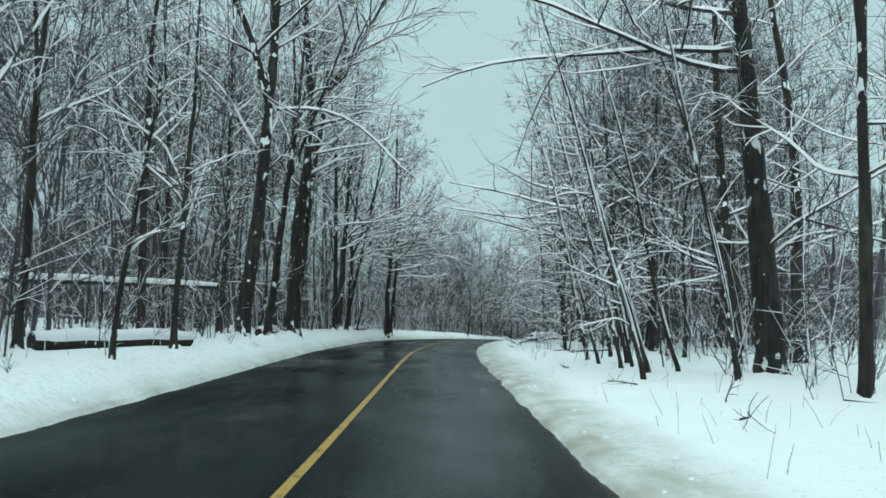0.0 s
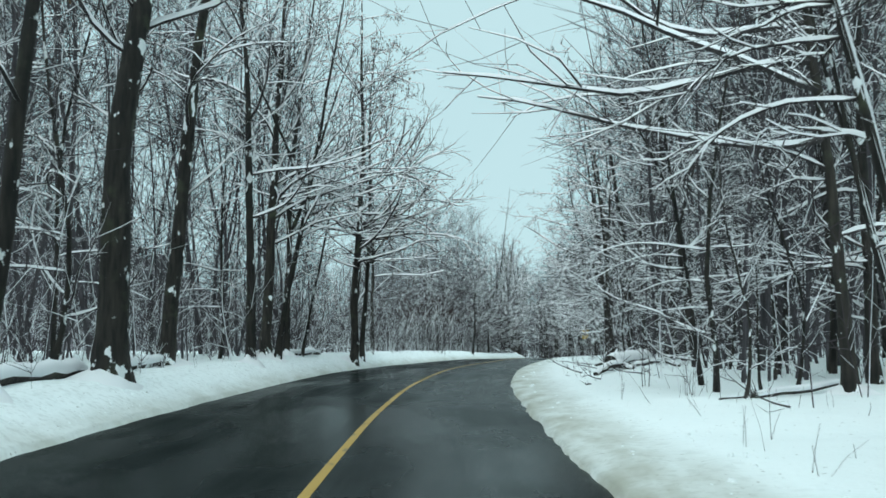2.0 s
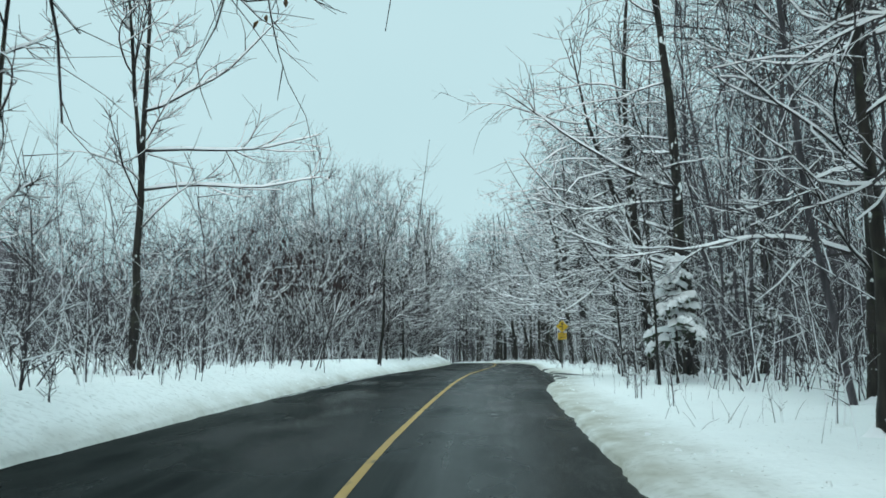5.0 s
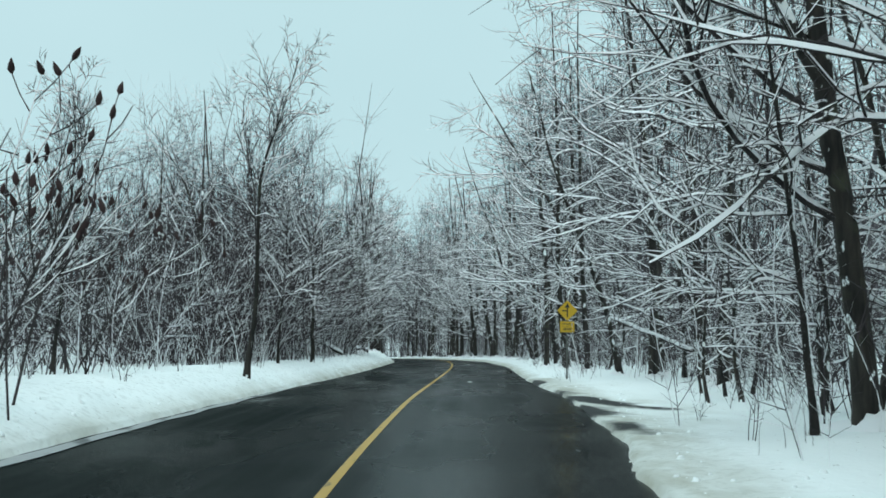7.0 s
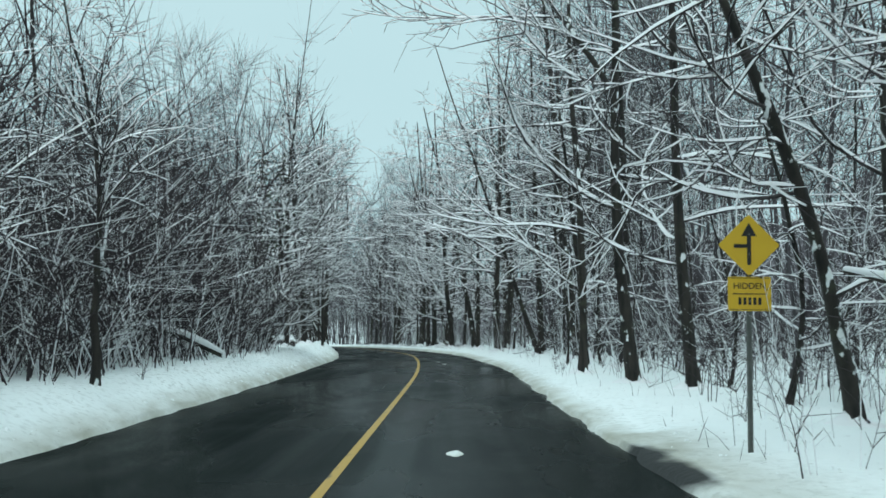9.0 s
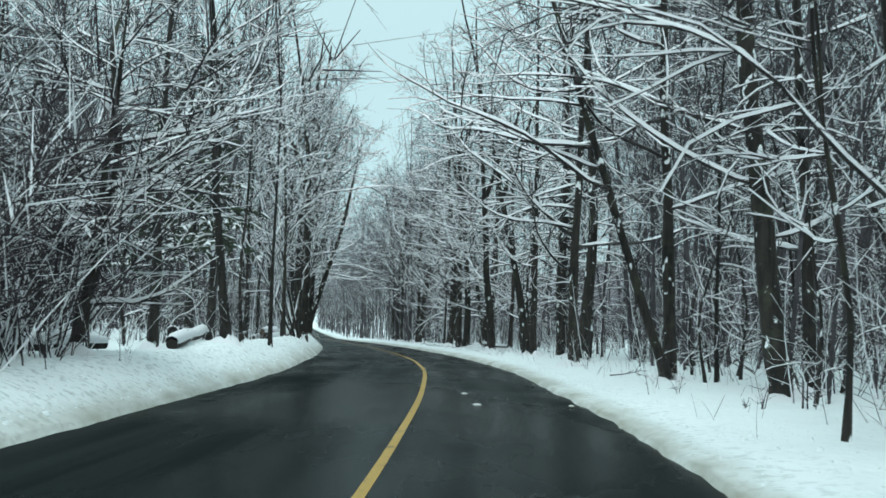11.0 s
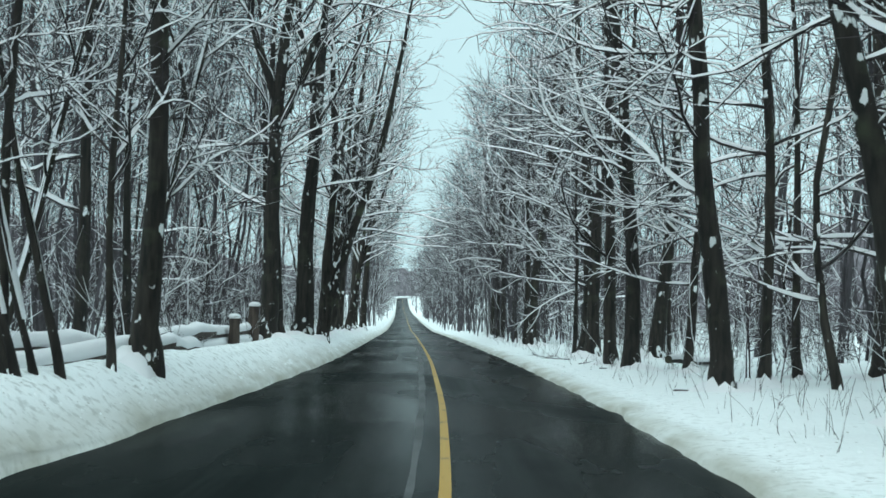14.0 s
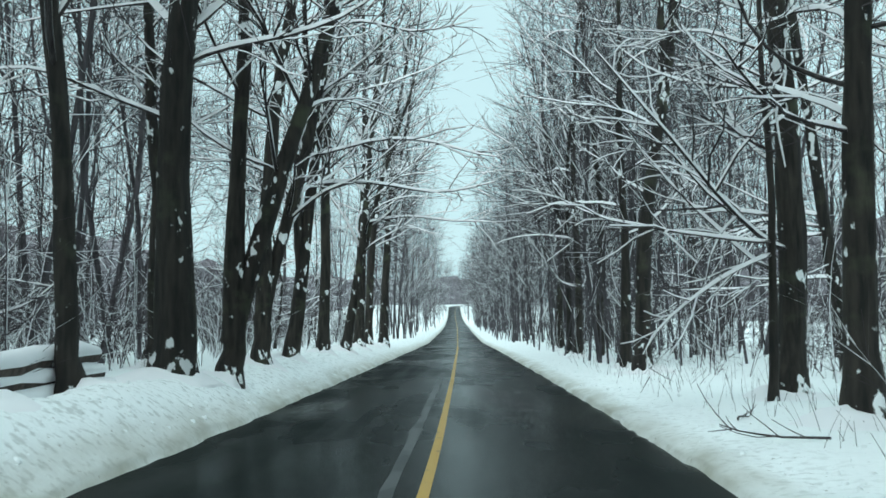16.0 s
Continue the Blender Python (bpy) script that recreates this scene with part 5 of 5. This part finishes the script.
def warning_sign():
    root = tagged(new("warning_sign"), "yellow diamond side road warning sign on a steel post", "road sign")
    post_bm = bmesh.new()
    section = [(-0.03, 0.012), (-0.03, 0.0), (-0.012, -0.0), (-0.012, 0.03), (0.012, 0.03), (0.012, 0.0), (0.03, 0.0), (0.03, 0.012)]
    low = [post_bm.verts.new((x, y + 0.02, -0.3)) for x, y in section]
    high = [post_bm.verts.new((x, y + 0.02, 2.70)) for x, y in section]
    for k in range(len(section)):
        j = (k + 1) % len(section)
        post_bm.faces.new((low[k], low[j], high[j], high[k]))
    post_bm.faces.new(high)
    part("post", bm_mesh("post", post_bm, STEEL), root, "galvanised steel post")
    c, d = 2.39, 0.345
    board = part("diamond", flat_plate("diamond", rounded([(0, c - d), (d, c), (0, c + d), (-d, c)], 0.03), 0.006, SIGNY), root, "yellow diamond plate")
    arrow = [(-0.022, c - 0.22), (0.022, c - 0.22), (0.022, c + 0.10), (0.085, c + 0.10), (0, c + 0.25), (-0.085, c + 0.10), (-0.022, c + 0.10), (-0.022, c + 0.01), (-0.17, c + 0.01), (-0.17, c - 0.03), (-0.022, c - 0.03)]
    a = part("arrow", flat_plate("arrow", arrow, 0.004, BLACK), board, "black side road arrow")
    a.location.y = -0.006
    w, h, t = 0.24, 0.19, 1.85
    tab = part("tab", flat_plate("tab", rounded([(-w, t - h), (w, t - h), (w, t + h), (-w, t + h)], 0.025), 0.006, SIGNY), root, "yellow rectangular tab plate")
    for name, z0, z1, inset in (("border", t + h - 0.018, t + h - 0.012, 0.02), ("border", t - h + 0.012, t - h + 0.018, 0.02), ("rule", t - 0.005, t + 0.004, 0.05)):
        b = part(name, flat_plate(name, [(-w + inset, z0), (w - inset, z0), (w - inset, z1), (-w + inset, z1)], 0.004, BLACK), tab)
        b.location.y = -0.006
    text = bpy.data.curves.new("word", "FONT")
    text.body, text.size, text.align_x, text.extrude = "HIDDEN", 0.098, "CENTER", 0.001
    text.materials.append(BLACK)
    word = part("word", text, tab, "black capital letters")
    word.matrix_basis = pose(0, -0.008, t + 0.055, 90, 0, 0)
    for k in range(5):
        x = -0.125 + 0.055 * k
        b = part("bar", flat_plate("bar", [(x, t - 0.12), (x + 0.032, t - 0.12), (x + 0.032, t - 0.04), (x, t - 0.04)], 0.004, BLACK), tab)
        b.location.y = -0.006
    for z in (2.29, 2.51, 1.77, 1.94):
        bolt = part("bolt", tube_mesh("bolt", [(0, -0.012, z), (0, -0.008, z), (0, 0.03, z)], [0.008, 0.012, 0.012], 6, STEEL, True, 0), root)
    root.matrix_basis = Matrix.Translation((13.2, 109.08, rise(109.08) + 0.04)) @ pose(0, 0, 0, 0, 0.6, -10)


warning_sign()


# ---- sumacs with dark seed heads, conifers, low bushes ----
def sumac(off, y, height, seed):
    root = tagged(new("sumac_shrub"), "leggy sumac shrub with dark seed heads", "shrub", "sumac shrubs")
    r = np.random.default_rng(seed)
    n = 3
    start = np.zeros((n, 3))
    start[:, :2] = r.normal(0, 0.25, (n, 2))
    start[:, 2] = -0.15
    way = np.stack([r.normal(0.14, 0.2, n), r.normal(0, 0.2, n), np.ones(n)], 1)
    b = grow(r, start, way, height * r.uniform(0.55, 0.75, n), 6, 0.1, 0.08)
    br = taper(r.uniform(0.015, 0.024, n), 6, 0.6)
    s, w, pr, f = children(r, b, br, 5, 0.45, 1.0, (25, 60), 0.6)
    c = grow(r, s, w, height * 0.30 * r.uniform(0.7, 1.2, len(s)), 4, 0.9, 0.08)
    cr = taper(np.minimum(pr * 0.8, 0.018), 4, 0.7)
    s, w, pr, f = children(r, c, cr, 2, 0.4, 0.95, (20, 50), 0.5)
    d = grow(r, s, w, height * 0.14 * r.uniform(0.7, 1.2, len(s)), 3, 0.9, 0.08)
    stems, cover = Pile(), Pile()
    tubes(stems, b, br, 5)
    tubes(stems, c, cr, 4)
    tubes(stems, d, taper(np.full(len(d), 0.011), 3, 0.8), 3)
    snow_ridges(cover, c, cr, r, 0.012)
    part("woody_frame", stems.mesh("woody_frame", [LIMB]), root)
    tagged(part("snow_cover", cover.mesh("snow_cover", [SOFT]), root, "white snow on the stems"), kind="stuff")
    tips = np.concatenate([c[:, -1], d[:, -1]])
    head = HEADS[seed % 3]
    for p in tips[r.random(len(tips)) < 0.55]:
        h = part("seed_head", head, root)
        h.matrix_basis = pose(*p, r.uniform(-25, 25), r.uniform(-25, 25), r.uniform(0, 360))
    root.matrix_basis = Matrix.Translation(on_ground(off, y))


HEADS = [tube_mesh("seed_head", [(0, 0, -0.02), (0, 0, 0.03), (0.004, 0, 0.10), (0.01, 0, 0.19)], [0.015, 0.045, 0.04, 0.006], 7, SEED, True, 0.15, k) for k in range(3)]
for k, (y, off, h) in enumerate(((95.5, -7.4, 4.3), (97.5, -8.2, 4.6), (88.6, -6.9, 4.4), (91.2, -4.9, 4.7), (92.2, -5.6, 4.9), (90.0, -5.7, 4.8), (91.5, -7.8, 4.8), (93.5, -6.8, 4.2),
                                 (101.0, -7.6, 4.2), (99.0, -6.6, 4.1), (106.5, -9.0, 4.4), (113.5, -8.6, 4.2), (103.5, -9.6, 4.6))):
    sumac(off, y, h, 200 + k)


def conifer(off, y, height, width, seed, first=0.18, snow=0.07, label="small dark conifer weighed down by snow"):
    root = tagged(new("conifer"), label, "tree", "conifers")
    r = np.random.default_rng(seed)
    z = np.linspace(0, 1, 8)
    p = np.zeros((8, 3))
    p[:, 2] = height * z - 0.2 * (z == 0)
    part("trunk", tube_mesh("trunk", p, 0.014 * height * (1.05 - z), 7, BARK, False, 0.05, seed), root)
    n = int((9.0 if snow > 0.1 else 5.5) * height)
    f = np.linspace(first, 0.97, n)
    a = r.uniform(0, 6.28, n)
    start = np.stack([np.zeros(n), np.zeros(n), f * height], 1)
    way = np.stack([np.cos(a), np.sin(a), r.normal(0.05, 0.12, n)], 1)
    ln = width * (1.05 - f) * r.uniform(0.75, 1.2, n) + 0.15
    b = grow(r, start, way, ln, 6, -0.55, 0.05)
    needles, cover = Pile(), Pile()
    tubes(needles, b, taper(np.full(n, 0.02), 6, 0.4), 3)
    s, w, pr, g = children(r, b, taper(np.full(n, 0.02), 6), 12, 0.15, 1.0, (35, 65), 0.15)
    own = np.repeat(ln, 12)
    sp = grow(r, s, w, own * 0.30 * r.uniform(0.5, 1.2, len(s)) * (1.2 - 0.6 * g), 4, -0.5, 0.08)
    shape = np.tile([0.015, 0.06, 0.05, 0.008], (len(sp), 1))
    tubes(needles, sp, shape, 4)
    keep = r.random(len(sp)) < (0.6 if snow > 0.05 else 0.3)
    h = snow * r.uniform(0.3, 1.0, shape[keep].shape)
    rr = shape[keep] * 0.9 + 0.012 + 0.35 * (snow > 0.1) * shape[keep] * 2
    v, q = skin(rings(sp[keep], rr, [5, 90, 175], np.stack([np.full_like(h, 1.15), 1 + h / rr, np.full_like(h, 1.15)], -1)), False)
    cover.add(v, q)
    if snow < 0.05:
        b, n = b[::3], len(b[::3])
    fat = taper(np.full(n, 0.07), 6, 0.5) * (1.0 if snow > 0.05 else 0.5) + 0.02
    h = snow * 1.4 * r.uniform(0.3, 1.0, fat.shape)
    v, q = skin(rings(b, fat, [5, 50, 90, 130, 175], np.stack([np.full_like(h, 1.1), 1 + 0.7 * h / fat, 1 + h / fat, 1 + 0.7 * h / fat, np.full_like(h, 1.1)], -1)), False)
    cover.add(v, q)
    tagged(part("foliage", needles.mesh("foliage", [NEEDLE]), root, "dark green drooping needle sprays"), kind="stuff")
    tagged(part("snow_cover", cover.mesh("snow_cover", [SOFT]), root, "heavy clumps of white snow"), kind="stuff")
    root.matrix_basis = Matrix.Translation(on_ground(off, y))


conifer(6.75, 83.7, 3.6, 1.35, 301, 0.36, 0.115)
conifer(-7.6, 157.5, 12.0, 2.2, 302, 0.3, 0.025, "tall dark conifer dusted with snow")
conifer(-9.0, 161.0, 13.0, 2.4, 303, 0.3, 0.025, "tall dark conifer dusted with snow")
conifer(-8.8, 153.5, 8.0, 1.6, 304, 0.3, 0.03, "young dark conifer dusted with snow")
conifer(13.5, 76.0, 15.0, 2.6, 305, 0.4, 0.04, "tall dark conifer dusted with snow")
conifer(11.0, 92.0, 7.0, 1.8, 306, 0.2, 0.06)


def twig_heap(off, y, size, seed, name="fallen_branch", label="small fallen branch lying on the snow"):
    root = tagged(new(name), label, "branch", "fallen branches")
    r = np.random.default_rng(seed)
    start = np.array([[0, 0, 0.02]])
    b = grow(r, start, np.array([[1.0, r.normal(0, 0.3), 0.12]]), np.array([size]), 6, 0.1, 0.14)
    br = taper(np.array([0.016]), 6, 0.4)
    pile = Pile()
    tubes(pile, b, br, 4)
    part("stem", pile.mesh("stem", [LIMB]), root)
    s, w, pr, f = children(r, b, br, 6, 0.2, 1.0, (25, 60), 0.7)
    c = grow(r, s, w, size * 0.45 * r.uniform(0.4, 1.1, len(s)), 4, 0.3, 0.15)
    for one in c:
        pile = Pile()
        tubes(pile, one[None], taper(np.full(1, 0.008), 4, 0.5), 3)
        part("twig", pile.mesh("twig", [LIMB]), root)
    root.matrix_basis = Matrix.Translation(on_ground(off, y)) @ Euler((0, 0, r.uniform(0, 6.28))).to_matrix().to_4x4()


for k, (y, off, size) in enumerate(((16.5, 6.3, 1.0), (20.5, 5.6, 0.8), (13.5, 5.6, 1.2), (27.0, 5.0, 0.5), (38.5, 6.7, 1.2), (40.0, 6.0, 0.9), (47.5, 5.0, 1.0), (48.2, 6.2, 1.3), (58.0, 5.6, 0.7),
                                    (137.0, 5.6, 0.7), (146.0, 4.9, 0.9), (171.5, 4.4, 0.7), (178.4, 4.3, 1.3), (181.6, 4.3, 0.8), (183.8, 4.4, 1.3), (186.0, 4.0, 1.0), (46.2, 4.6, 0.5), (49.6, 5.6, 1.5), (50.2, 4.8, 1.3), (49.0, 6.4, 1.4), (51.5, 5.4, 1.5))):
    twig_heap(off, y, size, 400 + k)


def weeds():
    """Dry stalks that poke out of the snow along the verges."""
    r = np.random.default_rng(9)
    pile = Pile()
    n = 2400
    y = r.uniform(5, 215, n)
    side = np.where(r.random(n) < 0.72, 1, -1)
    off = np.where(side > 0, 4.3 + 3.5 * r.random(n) ** 1.3, -5.4 - 3 * r.random(n))
    lump = np.array([noise2(0, v, 0.25, 4) for v in y])
    near = r.random(n) < 0.3
    y[near], side[near] = r.uniform(160, 205, near.sum()), 1
    off[near] = 3.9 + 2.6 * r.random(near.sum())
    keep = (lump + r.normal(0, 0.15, n) > 0.05) & ~((off > 0) & (y > 89) & (y < 107))
    y, off = y[keep], off[keep]
    foot = np.array([on_ground(o, v) for o, v in zip(off, y)])
    foot[:, 2] -= 0.03
    way = np.stack([r.normal(0, 0.3, len(y)), r.normal(0, 0.3, len(y)), np.ones(len(y))], 1)
    p = grow(r, foot, way, r.uniform(0.15, 0.6, len(y)), 3, -0.2, 0.12)
    tubes(pile, p, taper(r.uniform(0.0025, 0.0055, len(y)), 3, 0.5), 3)
    tagged(new("weeds", pile.mesh("weeds", [TWIG])), "dry weed stalks poking through the verge snow", "weeds", kind="stuff")


weeds()


def slush(name, off, y, width, length, seed, label):
    """A thin uneven patch of trodden slush lying on the pavement."""
    r = np.random.default_rng(seed)
    n, rows = 18, (0.0, 0.55, 0.85, 1.0)
    wob = 1 + 0.25 * np.convolve(np.tile(r.normal(0, 1, n), 3), np.ones(3) / 3, "same")[n:2 * n]
    v = []
    for f in rows:
        for k in range(n):
            a = 2 * math.pi * k / n
            yy = y + length * f * wob[k] * math.sin(a)
            o = off + width * f * wob[k] * math.cos(a)
            base = -0.012 * abs(o + 0.4)
            if o > right_edge(yy):
                base = max(base, bank(yy, o))
            v.append((line_x(yy) + o, yy, rise(yy) + base + 0.006 + 0.03 * (1 - f ** 2) * r.uniform(0.5, 1)))
    q = [(a * n + k, a * n + (k + 1) % n, (a + 1) * n + (k + 1) % n, (a + 1) * n + k) for a in range(len(rows) - 1) for k in range(n)]
    me = raw_mesh(name, np.array(v), np.array(q), np.zeros(len(q), np.int32), [SNOW])
    layer = me.uv_layers.new(name="UVMap")
    layer.data.foreach_set("uv", np.array(v, np.float32)[np.array(q).ravel(), :2].ravel())
    g = me.attributes.new("grit", "FLOAT", "POINT")
    g.data.foreach_set("value", np.array([0.35 + 0.6 * f for f in rows for _ in range(n)], np.float32))
    tagged(new(name, me), label, "slush", "slush patches")


for k, (off, y, w, l) in enumerate(((2.9, 139.2, 0.07, 0.16), (1.1, 138.9, 0.09, 0.08), (0.9, 141.5, 0.08, 0.10), (1.3, 111.0, 0.10, 0.3))):
    slush("slush_patch", off, y, w, l, 500 + k, "thin grey slush patch on the wet asphalt")


def lumps():
    """Small clods of ploughed snow along the edges and a few on the road."""
    r = np.random.default_rng(21)
    pile = Pile()
    ring = [(math.cos(a), math.sin(a)) for a in np.linspace(0, 2 * math.pi, 7)[:-1]]
    for _ in range(2600):
        y = r.uniform(3, 215) if r.random() < 0.6 else r.uniform(128, 205)
        if r.random() < 0.5:
            off = left_edge(y) - 0.25 - 1.5 * r.random() ** 1.5
        else:
            off = right_edge(y) + 0.3 + 1.6 * r.random()
        p = on_ground(off, y)
        s = 0.012 + 0.05 * r.random() ** 3
        v = [(p.x + s * c * r.uniform(0.7, 1.2), p.y + s * d * r.uniform(0.7, 1.2), p.z - 0.02) for c, d in ring]
        v += [(p.x + 0.6 * s * c, p.y + 0.6 * s * d, p.z + s * r.uniform(0.35, 0.7)) for c, d in ring]
        q = [(k, (k + 1) % 6, 6 + (k + 1) % 6, 6 + k) for k in range(6)] + [(6, 7, 8, 9), (6, 9, 10, 11)]
        pile.add(v, q)
    tagged(new("snow_clods", pile.mesh("snow_clods", [SNOW])), "small clods of ploughed snow along the banks", "snow", kind="stuff")


lumps()
